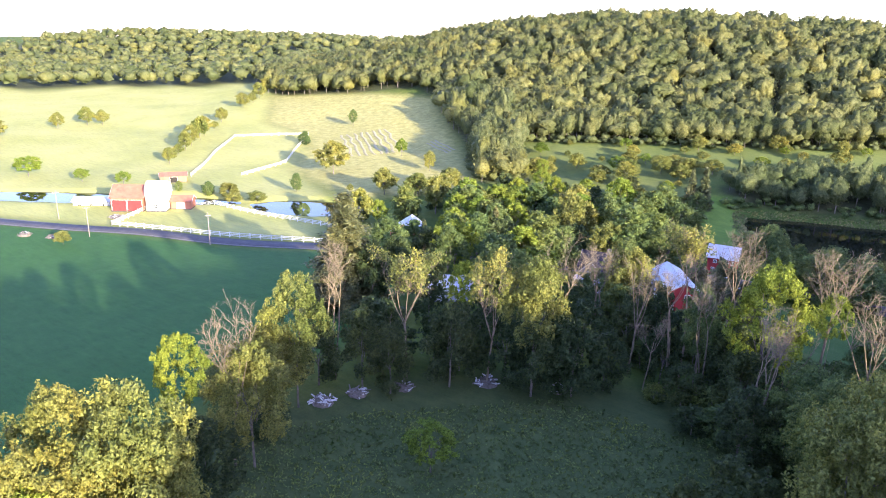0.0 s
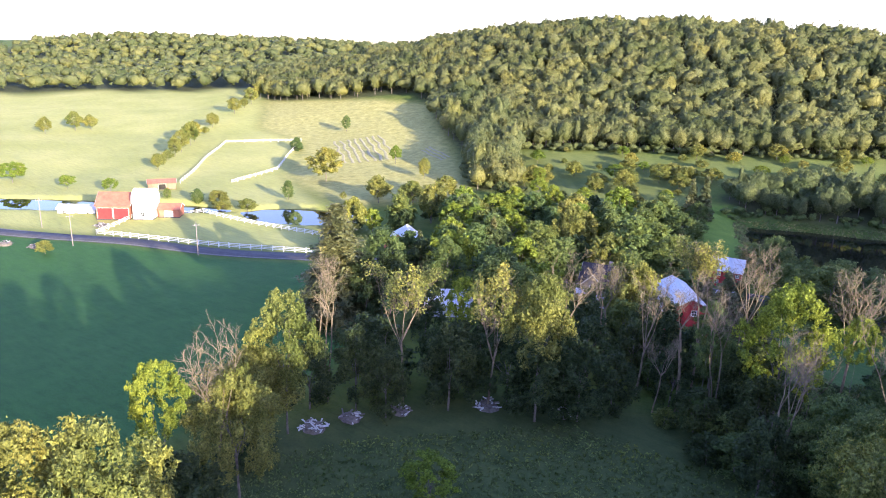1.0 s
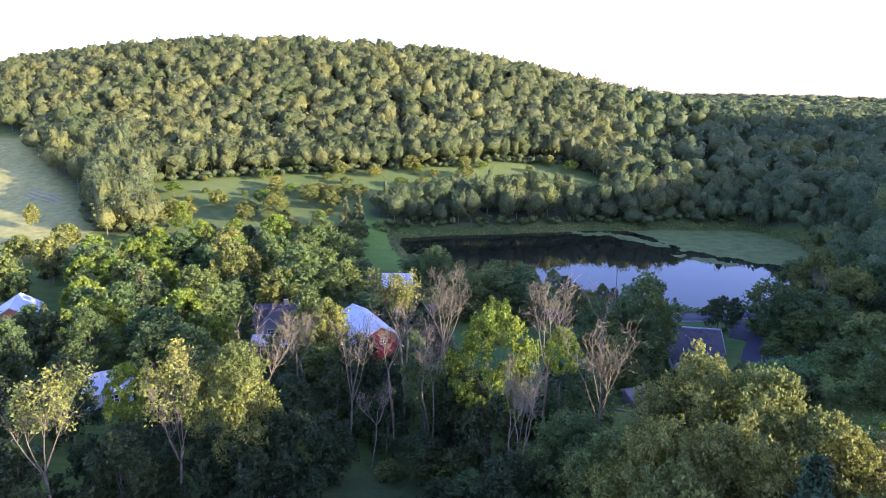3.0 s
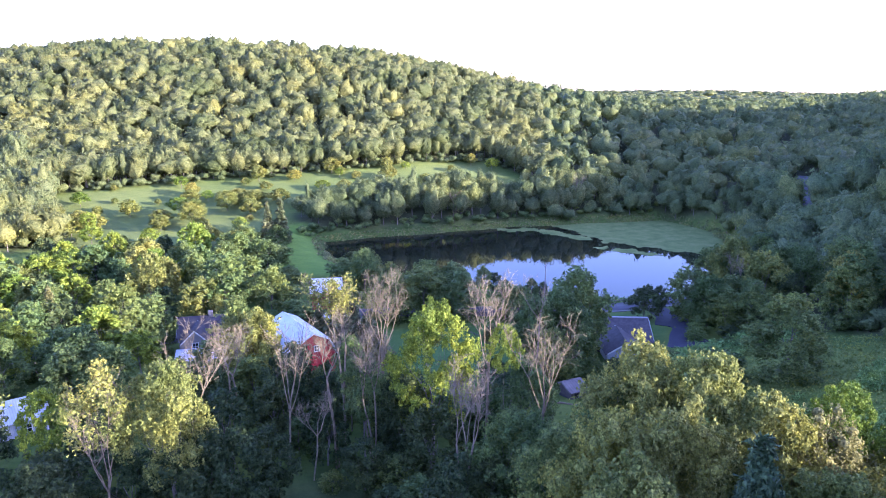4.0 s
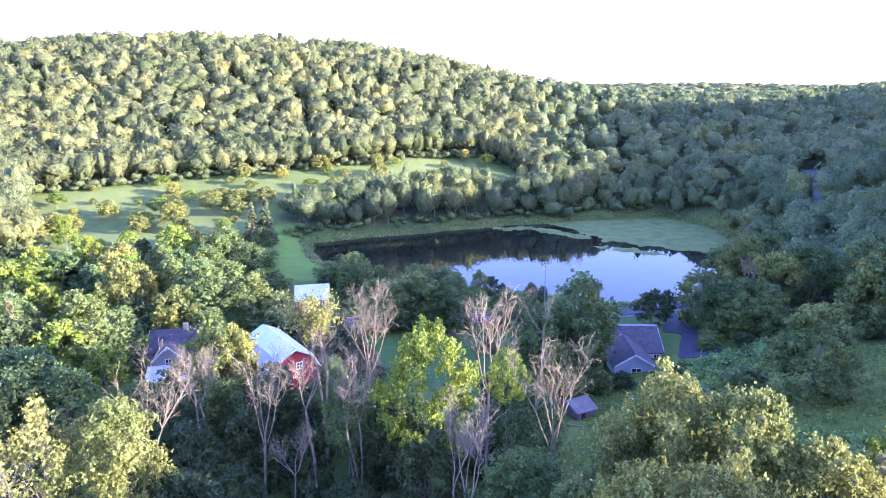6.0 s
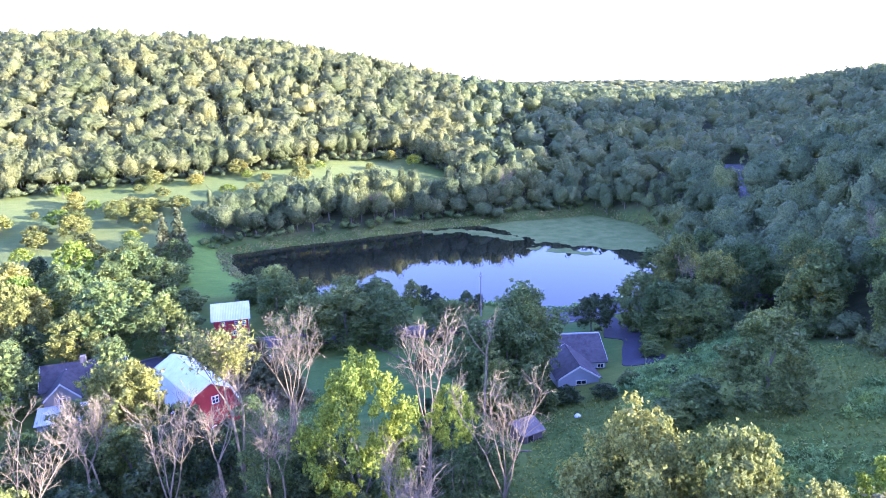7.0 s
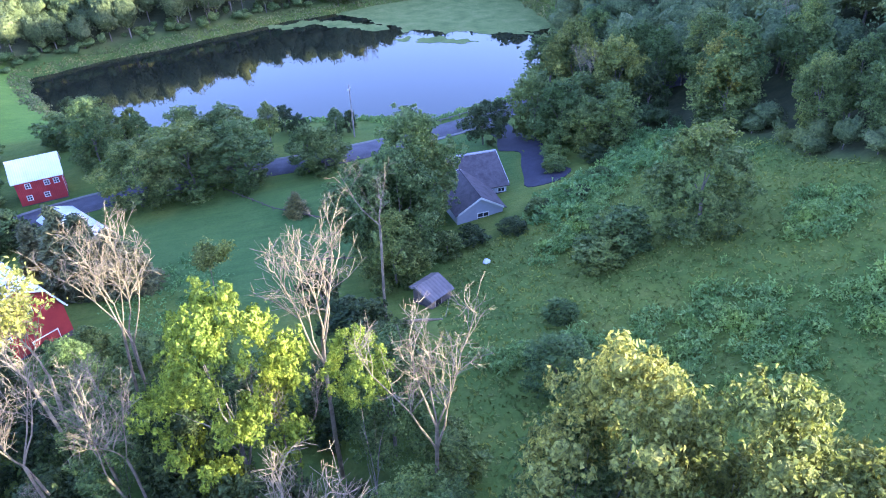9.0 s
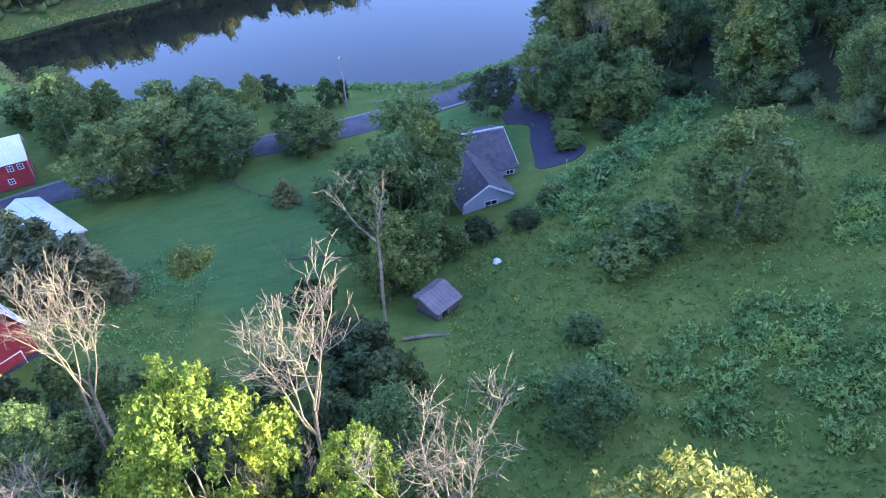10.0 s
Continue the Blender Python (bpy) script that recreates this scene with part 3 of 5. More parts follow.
PLANTS.append(("maple", "belt", [
    (-6.5, 17.5, 9.0, 3.6), (-11.5, 62.5, 15, 3.2), (-14.4, 70.5, 14.5, 2.6), (-69.0, 61.0, 17.5, 5.0), (-64.5, 73.5, 14.0, 4.2),
    (23.6, 66.0, 5.6, 3.8), (5.6, 46.7, 16, 5.4), (7.8, 63, 14, 4.6), (6.5, 50.1, 14, 4.8), (11.8, 43, 16, 4.8), (15.2, 48.8, 17, 4.6), (8.5, 39, 18, 4.2),
]))
PLANTS.append(("oak", "belt", [
    (-42.4, 11.2, 17.2, 3.7), (-42.1, -8.3, 19.6, 3.6), (-34.8, -5.6, 21.9, 4.4), (-34.6, -4.5, 17, 3.6), (-36.8, -13.1, 18, 3.8), (-34.3, -10.9, 16, 4.2),
    (-52, 18.1, 11.5, 5), (-49.6, 23.4, 20.5, 3.4), (-51, 20.1, 14, 4.0), (-28.6, 47, 21.4, 3.5), (31.5, 38.8, 15, 6),
    (16.8, 46, 24.2, 4.7), (21.2, 41.6, 24.8, 4.4), (24.8, 38, 22.4, 4), (17, 35.6, 23, 4.2), (12, 35, 22.5, 4),
    (12, 27.5, 22.5, 4.2), (27, 30, 19, 4.2), (33, 32, 18, 4.2), (38, 38, 17, 3.6),
]))
PLANTS.append(("pine", "belt", [
    (21, 29.6, 21.5, 5.6),
]))
PLANTS.append(("snag", "belt", [
    (-44.2, 9.9, 20, 3.5), (-52.1, 31.9, 19.5, 3), (-28.4, 53.3, 21, 3.5), (-20.6, 61.1, 20, 3.2), (-28.3, 65.7, 18, 2.4), (-0.1, 61.5, 13, 2.2),
    (-16.9, 57.8, 12, 2), (-10.3, 61.1, 18, 2.5), (-14.6, 60.6, 19, 2), (3.4, 62.6, 23, 2.4), (0.7, 46.9, 20, 1.5),
    (8.8, 54.2, 21.6, 3.0),
]))
PLANTS.append(("snagleaf", "belt", [
    (-43.0, 37.4, 20.0, 5.4), (-34.1, 44.2, 19, 3.4), (-14.4, 65.3, 23.5, 3.0),
]))
PLANTS.append(("spruce", "belt", [
    (-72.5, 53.6, 21.8, 10.5),
]))
PLANTS.append(("willow", "belt", [
    (30.2, 38.6, 20.2, 4.6),
]))
PLANTS.append(("ash", "field", [
    (-127.1, 111.7, 8, 4),
]))
PLANTS.append(("locust", "field", [
    (-239.0, 81.5, 5.6, 3.0), (-222.5, 88.3, 5.8, 2.8), (-262.0, 72.5, 8.5, 5.4), (-185.7, 193.4, 9.2, 2.8),
]))
PLANTS.append(("maple", "field", [
    (-248.1, 225.0, 9.4, 2.6), (-172.0, 124.2, 7.4, 2.3), (-189.3, 100.6, 5.2, 2.6), (-146.5, 106.0, 5.0, 2.2), (-200.5, 96.5, 4.0, 1.6),
    (-241.1, 186.6, 7.0, 3.4),
]))
PLANTS.append(("oak", "field", [
    (-187.0, 155.0, 14.6, 6.6), (-159.5, 181.4, 9.2, 2.7), (-170.1, 106.1, 4.8, 3.0), (-180.8, 102.7, 6.6, 4.0), (-176.0, 101.0, 4.6, 2.8),
    (-365.7, 142.6, 11.0, 4.2), (-362.0, 149.0, 9.0, 3.4), (-364.4, 127.0, 9.4, 3.6), (-349.6, 92.0, 11, 6),
    (-250.5, 122.2, 7.6, 3.0), (-263.0, 134.0, 5.4, 2.4), (-269.0, 141.0, 9.6, 3.4), (-277.0, 149.0, 11.0, 3.6),
    (-287.0, 160.0, 12.4, 4.2), (-294.5, 167.0, 11.0, 4.0), (-308.0, 182.0, 4.6, 2.2),
    (-320.0, 194.5, 9.0, 3.4), (-327.0, 201.5, 5.6, 2.4), (-343.1, 225.3, 10.4, 4.0), (-352.0, 239.0, 6.6, 3.0),
    (-360.0, 250.0, 11.4, 4.4), (-370.0, 265.0, 12.4, 5.0),
    (-145.7, 140.8, 10.5, 4.2), (-151.0, 146.0, 8.4, 3.6), (-136.1, 147.0, 9.0, 4.2), (-130.3, 158.0, 9.5, 5.0), (-141.0, 152.5, 6.0, 3.6),
    (-157.4, 135.9, 3.4, 1.2), (-163.6, 42.3, 4, 2.2), (-125.3, 206.6, 6, 5),
]))
PLANTS.append(("ash", "valley", [
    (39.2, 126.1, 9, 4), (-118.7, 135.4, 8, 4), (50.7, 109.2, 3, 2.5), (31.6, 95.1, 2.5, 2.2), (26.3, 95.8, 3, 2.2),
    (42.7, 98.4, 2, 2), (37.1, 98.3, 2, 2), (9.4, 78.3, 7, 3), (5.9, 89, 6, 2.5), (7.5, 80.9, 6, 3.5),
    (8.3, 75.3, 6, 3.5), (-30, 119.4, 5, 2.6), (-53.8, 165.7, 6, 4), (-23.5, 77.5, 12, 3.6), (54.9, 113.2, 6, 3.5),
    (42.5, 127, 8, 1.8),
]))
PLANTS.append(("locust", "valley", [
    (-98, 140.6, 12, 6), (-111, 186.6, 7, 3.5), (-117.3, 196.9, 9, 3), (-95.1, 126.6, 11, 5), (-93.6, 144.4, 12, 6),
    (-93.8, 137.1, 9, 5), (-68.7, 139.6, 12, 5),
]))
PLANTS.append(("maple", "valley", [
    (20.9, 101.1, 20, 6), (-68.4, 88.5, 15, 5.5), (-53.4, 76, 14, 5), (-65.9, 112.7, 13, 5),
    (-57.2, 99.2, 12, 5), (-50.2, 126.6, 16, 7), (-40.4, 127.1, 13, 5), (-22.4, 142.8, 13, 5), (-7.6, 136.2, 12, 6),
    (-1.4, 136.7, 11, 5), (-53.7, 73.3, 12, 5), (-7.6, 127.3, 13, 7.5), (-15.4, 126.2, 12, 6), (-22.3, 148.1, 11, 5),
    (-0.4, 127.2, 12, 6.5), (5.3, 138.1, 9, 2.2), (9.9, 127.2, 9, 3.5), (12.7, 127.2, 8, 4.5), (11.6, 112.6, 3.4, 2.6),
    (60.6, 145, 14, 7), (57.1, 126.6, 10, 6), (39.7, 82.7, 6, 4), (27.9, 74.3, 3, 2),
]))
PLANTS.append(("maple", "valley", [
    (46.2, 113.5, 3, 2.5), (-55.9, 104.1, 13, 5), (-57.8, 80.4, 13, 5), (-76.5, 89.9, 13, 4), (-53.7, 134.7, 14, 6),
    (-48.7, 74.4, 12, 5), (36, 81.3, 4, 3.5), (36.3, 98.2, 2.5, 2), (44.4, 109.8, 3, 2.2), (22.5, 94.5, 4, 2.5),
    (47.4, 101.3, 2.5, 2), (16.6, 95.2, 17.5, 6.0), (12.8, 97.6, 15.5, 4.8), (15.0, 91.0, 11, 4.6), (22.7, 104.2, 15, 5), (69.9, 105.9, 14, 6), (74.5, 154.3, 13, 5),
    (-64.6, 183.8, 10, 5), (-51.6, 164.2, 10, 5), (-60.6, 159, 11, 5), (-54.2, 185.8, 8, 4), (-39.3, 100.4, 14, 4.5),
    (-53.7, 146.5, 10, 5), (-58.8, 194.8, 6, 4.5), (-51.1, 172.6, 6, 4.5), (-42.8, 151.2, 6, 4.5),
]))
PLANTS.append(("maple", "valley", [
    (-34.3, 120.8, 7, 5), (-38.8, 132.6, 7, 5), (-29.8, 154.9, 7, 4.5), (-25.4, 160.1, 8, 5), (-39.6, 86.9, 9, 4),
    (-34.8, 83.3, 9, 4), (-28.9, 76, 10, 4), (-40.2, 76.5, 9, 3.6), (48, 124.8, 13, 5), (49.8, 119, 12, 5),
    (51.8, 114.8, 10, 4.5), (51.8, 120, 7, 3.5), (55.2, 112.7, 12, 5), (47.3, 80.2, 14.6, 6.4),
]))
PLANTS.append(("oak", "valley", [
    (-66, 126.2, 17, 4.5), (-91, 214.8, 8, 5), (-99, 208.2, 6, 4), (-74.5, 229.8, 6, 4), (-80.6, 229.8, 5, 3.5),
    (-32.8, 82.2, 15, 3.2), (-88.2, 207.5, 9, 4.5), (-96.4, 202, 6, 4), (-77.1, 145.3, 13, 5), (-81.8, 224, 8, 5),
    (-72.2, 218.6, 7, 4), (-32.6, 86.6, 14, 4), (-29.9, 81.5, 16, 4.2), (-75.9, 187.8, 7, 4), (-95.8, 172.6, 7, 4.5),
    (-100.4, 135.5, 10, 5), (-53.1, 121.1, 12, 5), (-81.5, 235.8, 4.5, 4.5), (-73.6, 233.2, 5, 4),
]))
PLANTS.append(("snag", "valley", [
    (4.4, 97.2, 5.4, 1.3), (-10.6, 72.6, 21.5, 2.6), (86, 113, 17, 3.4), (43, 241, 15, 3.2), (-2, 226, 12, 3.0), (58, 128, 13, 2.4),
]))
PLANTS.append(("snagleaf", "valley", [
    (-5.6, 96.4, 7.4, 1.7),
]))
PLANTS.append(("snagpole", "valley", [
    (11, 79, 20, 3.2),
]))
PLANTS.append(("spruce", "valley", [
    (-26.4, 109.4, 9, 3), (-55, 193.8, 14, 3.6), (-59, 193, 13, 3.2), (6.3, 115.4, 3.8, 2.4), (-76.4, 107.1, 13, 2.6),
    (-76.4, 80.1, 12, 2.6), (-19.4, 104.5, 11, 4.6), (-16.4, 103, 9, 4.2), (-22, 105.8, 12, 4.5), (-14.3, 102.5, 6, 3.4),
]))
PLANTS.append(("ash", "belt", [
    (-0.2, 43.6, 13, 3.8), (3.0, 44.6, 11.5, 3.4),
]))

for _kind, _zone, _rows in PLANTS:
    for _i, (_x, _y, _h, _r) in enumerate(_rows):
        tree(_kind, _zone, _x, _y, _h, _r, _i)


GROVE = [(-125, 100), (-112, 150), (-92, 172), (-60, 178), (-42, 150), (-36, 116), (-48, 84), (-62, 60), (-88, 84)]
THICKET = [(-51, 31), (-44, 41), (-36, 49), (-26, 55), (-16, 59), (-10, 62), (2, 55), (12, 56), (10, 70), (-2, 74), (-26, 70), (-44, 58), (-54, 40)]
BANK = [(-34, 152), (-20, 147), (0, 140.5), (20, 138.5), (22, 141), (0, 149), (-20, 158), (-32, 170)]
UNDERGROWTH = [(-24, 62), (-10, 50), (8, 44), (16, 54), (12, 68), (3, 82), (-12, 86), (-24, 76)]
BARN_SCREEN = [(-40, 78), (-30, 90), (-16, 88), (-6, 78), (-8, 70), (-30, 70)]
BUILT = [(-29.8, 136, 8), (-26.3, 98, 6), (-45, 106, 11), (-103.5, 104, 9), (-60, 69, 6)]
ROAD = [(-290, 2), (-201, 41), (-160, 61), (-114, 82), (-70, 106), (-30, 128), (-8, 131.5), (12, 131), (28, 133), (42, 136.5), (53, 140), (66, 136), (84, 128)]
TAKEN = [(x, y, 0.45 * r) for _, _, rows in PLANTS for x, y, h, r in rows]


def road_gap(x, y):
    return min(np.hypot(x - x0 - k * (x1 - x0), y - y0 - k * (y1 - y0)) for (x0, y0), (x1, y1) in zip(ROAD, ROAD[1:]) for k in [min(1, max(0, ((x - x0) * (x1 - x0) + (y - y0) * (y1 - y0)) / ((x1 - x0) ** 2 + (y1 - y0) ** 2)))])


def free(x, y, r):
    return road_gap(x, y) > 5 and all(math.hypot(x - a, y - b) > c + r for a, b, c in BUILT) and all(math.hypot(x - a, y - b) > c + 0.45 * r for a, b, c in TAKEN)


def scatter(poly_test, x0, x1, y0, y1, step, rng):
    X, Y = np.meshgrid(np.arange(x0, x1, step), np.arange(y0, y1, step))
    X = X + (np.arange(X.shape[0]) % 2)[:, None] * step * 0.5
    X, Y = (X + rng.uniform(-0.46, 0.46, X.shape) * step).ravel(), (Y + rng.uniform(-0.46, 0.46, Y.shape) * step).ravel()
    k = poly_test(X, Y)
    return list(zip(X[k], Y[k]))


_rng = np.random.default_rng(33)
for _poly, _zone, _step, _h0, _h1, _kinds in ((GROVE, "valley", 8.5, 8, 14, ("maple", "maple", "ash", "locust", "maple", "oak")), (THICKET, "belt", 6.0, 6, 12, ("ash",)), (BARN_SCREEN, "valley", 5.5, 4, 6.5, ("ash", "maple")), (UNDERGROWTH, "belt", 4.4, 2.5, 5.5, ("maple", "ash", "maple")), (BANK, "valley", 5.0, 4.5, 8, ("maple", "ash")), (MEADOW, "field", 13.0, 2.5, 7.5, ("oak", "oak", "oak", "locust"))):
    for _i, (_x, _y) in enumerate(scatter(lambda x, y: inside(_poly, x, y), -160, 30, 10, 300, _step, _rng)):
        _h = _rng.uniform(_h0, _h1)
        _r = _h * _rng.uniform(0.30, 0.42)
        if _poly is MEADOW or _poly is UNDERGROWTH:
            _r *= 1.5
        if free(_x, _y, _r):
            tree(_kinds[_i % len(_kinds)], _zone, round(float(_x), 2), round(float(_y), 2), _h, _r, _i, True)


# ---- far woods ----
def proto_tree(rng, leaves, size, trunk=True, lobes=12, around=14, up=9):
    """One woodland tree of unit height and radius: a lumpy rounded leafy dome, small leaf sprays lying on it, a trunk. Returns places, faces, material numbers and smoothness."""
    squeeze = np.array([1, 1, 0.45])
    mid = np.array([0, 0, 0.49])
    balls = [(np.zeros(3), 0.60)]
    for i in range(lobes):
        e = math.asin(-0.35 + 1.3 * (i + 0.5) / lobes)
        a = i * 2.399 + rng.uniform(-0.5, 0.5)
        d = np.array([math.cos(e) * math.cos(a), math.cos(e) * math.sin(a), math.sin(e)])
        balls.append((d * rng.uniform(0.40, 0.86), rng.uniform(0.17, 0.40)))
    a, e = np.meshgrid(np.linspace(0, 2 * np.pi, around, endpoint=False), np.linspace(-1.0, 1.5, up))
    a = a + rng.uniform(-0.12, 0.12, a.shape)

    def surface(u):
        reach = np.full(len(u), 0.3)
        for c, r in balls:
            h = u @ c
            root = h * h - c @ c + r * r
            reach = np.maximum(reach, np.where(root > 0, h + np.sqrt(np.maximum(root, 0)), 0))
        return reach

    u = np.stack([np.cos(e) * np.cos(a), np.cos(e) * np.sin(a), np.sin(e)], -1).reshape(-1, 3)
    V = mid + u * (surface(u) * rng.uniform(0.80, 0.97, len(u)))[:, None] * squeeze
    Q = np.array([(i * around + j, i * around + (j + 1) % around, (i + 1) * around + (j + 1) % around, (i + 1) * around + j) for i in range(up - 1) for j in range(around)])
    out, idx, soft = [(V, Q)], [0] * len(Q), [True] * len(Q)
    w = rng.normal(0, 1, (leaves, 3)) + np.array([0, 0, 0.35])
    w /= np.linalg.norm(w, axis=1, keepdims=True)
    P = mid + w * (surface(w) * rng.uniform(0.88, 1.12, leaves))[:, None] * squeeze
    v, q = sprays(P * np.array([1, 1, 2.2]), w + np.array([0, 0, 0.25]), size, rng, 1.2, 0.75)
    out.append((v / np.array([1, 1, 2.2]), q)), idx.extend([0] * len(q)), soft.extend([False] * len(q))
    if trunk:
        v, q = tube([(0, 0, -0.02), (0.02, 0, 0.6)], [0.045, 0.025], 4)
        out.append((v, q)), idx.extend([1] * len(q)), soft.extend([False] * len(q))
    V, Q = merge(out)
    return V, Q, np.array(idx), np.array(soft)


def woodland(name, label, places, protos, rng, hmin, hmax, wide=0.42, leaf="woods"):
    Vs, Qs, Is, Ss, k = [], [], [], [], 0
    ground_z = land(np.array([p[0] for p in places]), np.array([p[1] for p in places]))
    for (x, y), z in zip(places, ground_z):
        V, Q, I, S = protos[rng.integers(len(protos))]
        h = rng.uniform(hmin, hmax)
        r = (0.3 * (hmin + hmax) + 0.4 * h) * wide * rng.uniform(0.62, 1.28)
        a = rng.uniform(0, 6.28)
        c, s = math.cos(a) * r, math.sin(a) * r
        W = np.stack([V[:, 0] * c - V[:, 1] * s + x, V[:, 0] * s + V[:, 1] * c + y, V[:, 2] * h + z - 0.3], 1)
        Vs.append(W), Qs.append(np.where(Q < 0, Q, Q + k)), Is.append(I), Ss.append(S)
        k += len(V)
    ob = new(name, quads_mesh(name, np.concatenate(Vs), np.concatenate(Qs), [LEAF[leaf], BARK], np.concatenate(Is), np.concatenate(Ss)))
    return tagged(ob, label, "woods", kind="stuff")


def far_of(x, y):
    return np.hypot(x, y + 5)


_rng = np.random.default_rng(21)
PROTO_FAR = [proto_tree(np.random.default_rng(500 + i), 130, 0.155, lobes=11, around=13, up=7) for i in range(12)]
PROTO_MID = [proto_tree(np.random.default_rng(520 + i), 640, 0.094, lobes=15, around=16, up=9) for i in range(8)]
PROTO_LITE = [proto_tree(np.random.default_rng(580 + i), 70, 0.19, False, 10, 12, 6) for i in range(8)]
PROTO_NEAR = [proto_tree(np.random.default_rng(560 + i), 1900, 0.068, lobes=20, around=22, up=12) for i in range(5)]
PROTO_WIDE = [proto_tree(np.random.default_rng(540 + i), 24, 0.3, False, 7, 9, 5) for i in range(5)]
LANE = [(90, 158), (98, 176), (104, 187), (108, 200), (112, 214), (122, 232), (130, 246)]


def lane_gap(x, y):
    return edge_gap(LANE + LANE[-2:0:-1], x, y)


_in = lambda x, y: inside(WOODS, x, y) & (pond_edge(x, y) > 4.0) & ((lane_gap(x, y) > 5.0) | (y < 184))
_view = lambda x, y: (np.degrees(np.arctan2(-x, y + 40)) > -60) & (np.degrees(np.arctan2(-x, y + 40)) < 84)
MEADOW_WOODS = [(50, 130), (58, 118), (66, 104), (66, 84), (78, 66), (96, 58), (112, 84), (106, 116), (88, 136), (62, 140)]
for _i, (_x, _y) in enumerate(scatter(lambda x, y: inside(MEADOW_WOODS, x, y) & _in(x, y) & (edge_gap(WOODS, x, y) < 17), 48, 116, 54, 144, 6.4, _rng)):
    _h = _rng.uniform(10, 17.5)
    tree(("maple", "ash", "maple", "maple", "oak")[_i % 5], "valley", round(float(_x), 2), round(float(_y), 2), _h, _h * _rng.uniform(0.27, 0.36), _i)
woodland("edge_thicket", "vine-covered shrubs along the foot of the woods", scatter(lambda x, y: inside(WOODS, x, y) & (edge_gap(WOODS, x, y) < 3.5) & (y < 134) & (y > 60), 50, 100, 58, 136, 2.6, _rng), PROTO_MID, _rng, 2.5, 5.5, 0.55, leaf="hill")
woodland("hillside_woods", "broadleaf woods covering the sunlit hillside", scatter(lambda x, y: _in(x, y) & _view(x, y) & (x < 40) & (y < 425 + 0.1 * x) & (x > -420), -420, 40, 180, 520, 6.6, _rng), PROTO_FAR, _rng, 10.5, 15.5, 0.45)
# Shaded slope: takes the darker leaf copy, sunlit slopes keep the woodland one
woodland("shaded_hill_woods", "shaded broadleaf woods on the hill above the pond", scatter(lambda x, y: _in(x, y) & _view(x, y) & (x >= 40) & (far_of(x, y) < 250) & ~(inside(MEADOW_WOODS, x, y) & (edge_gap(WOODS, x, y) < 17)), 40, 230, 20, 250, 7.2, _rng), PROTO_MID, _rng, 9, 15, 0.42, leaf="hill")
# Outside the view: hilltop trees added for the shade they cast below
woodland("hilltop_woods", "unseen broadleaf woods added on the hilltop to shade the meadow", scatter(lambda x, y: _in(x, y) & ~(_view(x, y) & (far_of(x, y) < 250)) & (y < 170) & (x < 200), 40, 200, -130, 170, 9.5, np.random.default_rng(8)), PROTO_WIDE, np.random.default_rng(9), 11, 15, 0.5)
woodland("valley_woods", "far broadleaf woods along the valley", scatter(lambda x, y: _in(x, y) & _view(x, y) & (x >= 40) & (far_of(x, y) >= 250) & (far_of(x, y) < 560) & (x < 150 + 0.55 * y), 40, 480, 60, 640, 9.2, _rng), PROTO_LITE, _rng, 10.5, 15, 0.50)
woodland("ridge_woods", "distant wooded ridge beyond the pastures", scatter(lambda x, y: _in(x, y) & _view(x, y) & (x <= -420) & (y < 760), -1400, -420, 40, 760, 15.5, _rng), PROTO_WIDE, _rng, 12, 17, 0.56)
woodland("far_ridge_woods", "faint distant wooded ridges at the valley's end", scatter(lambda x, y: _in(x, y) & _view(x, y) & (y > 640) & (y < 2300) & (x > 0.10 * y - 140) & (x < 0.75 * y), -100, 1500, 640, 2300, 46, _rng), PROTO_WIDE, _rng, 14, 22, 1.25)
woodland("shore_row", "row of broadleaf trees along the far pond shore", scatter(lambda x, y: inside(SHORE_ROW, x, y), -70, 60, 190, 290, 5.0, _rng), PROTO_MID, _rng, 7, 14.5, 0.34)
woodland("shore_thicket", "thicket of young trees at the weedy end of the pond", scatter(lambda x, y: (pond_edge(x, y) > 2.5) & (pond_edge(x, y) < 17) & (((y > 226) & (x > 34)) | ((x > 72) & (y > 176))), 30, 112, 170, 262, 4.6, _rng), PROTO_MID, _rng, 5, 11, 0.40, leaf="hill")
woodland("meadow_wood_edge", "tall broadleaf trees along the meadow's far edge", scatter(lambda x, y: inside(WOODS, x, y) & (edge_gap(WOODS, x, y) < 6.5) & (x > -160) & (x < 34) & (y > 180), -165, 36, 176, 300, 4.4, np.random.default_rng(71)), PROTO_MID, np.random.default_rng(72), 10, 15, 0.32)
woodland("meadow_brush", "low brush along the meadow's wooded edge", scatter(lambda x, y: (edge_gap(WOODS, x, y) < 2.6) & (x > -160) & (x < 40) & (y > 180), -165, 42, 176, 300, 3.0, np.random.default_rng(73)), PROTO_LITE, np.random.default_rng(74), 2.2, 5.0, 0.62)
woodland("shore_brush", "low bushes at the foot of the shore trees", scatter(lambda x, y: (pond_edge(x, y) > 4.2) & (pond_edge(x, y) < 8.5) & (y > 204) & (x < 80), -60, 82, 200, 262, 2.6, np.random.default_rng(75)), PROTO_LITE, np.random.default_rng(76), 1.6, 4.2, 0.62, leaf="maple")
WOOD_EDGE = [(-204, 248), (-170, 222), (-132, 180), (-120, 188), (-146, 226), (-170, 258), (-198, 272)]
woodland("wood_edge", "tall broadleaf trees at the hayfield's wooded edge", scatter(lambda x, y: inside(WOOD_EDGE, x, y), -210, -110, 170, 280, 8.0, _rng), PROTO_MID, _rng, 15, 20, 0.31)
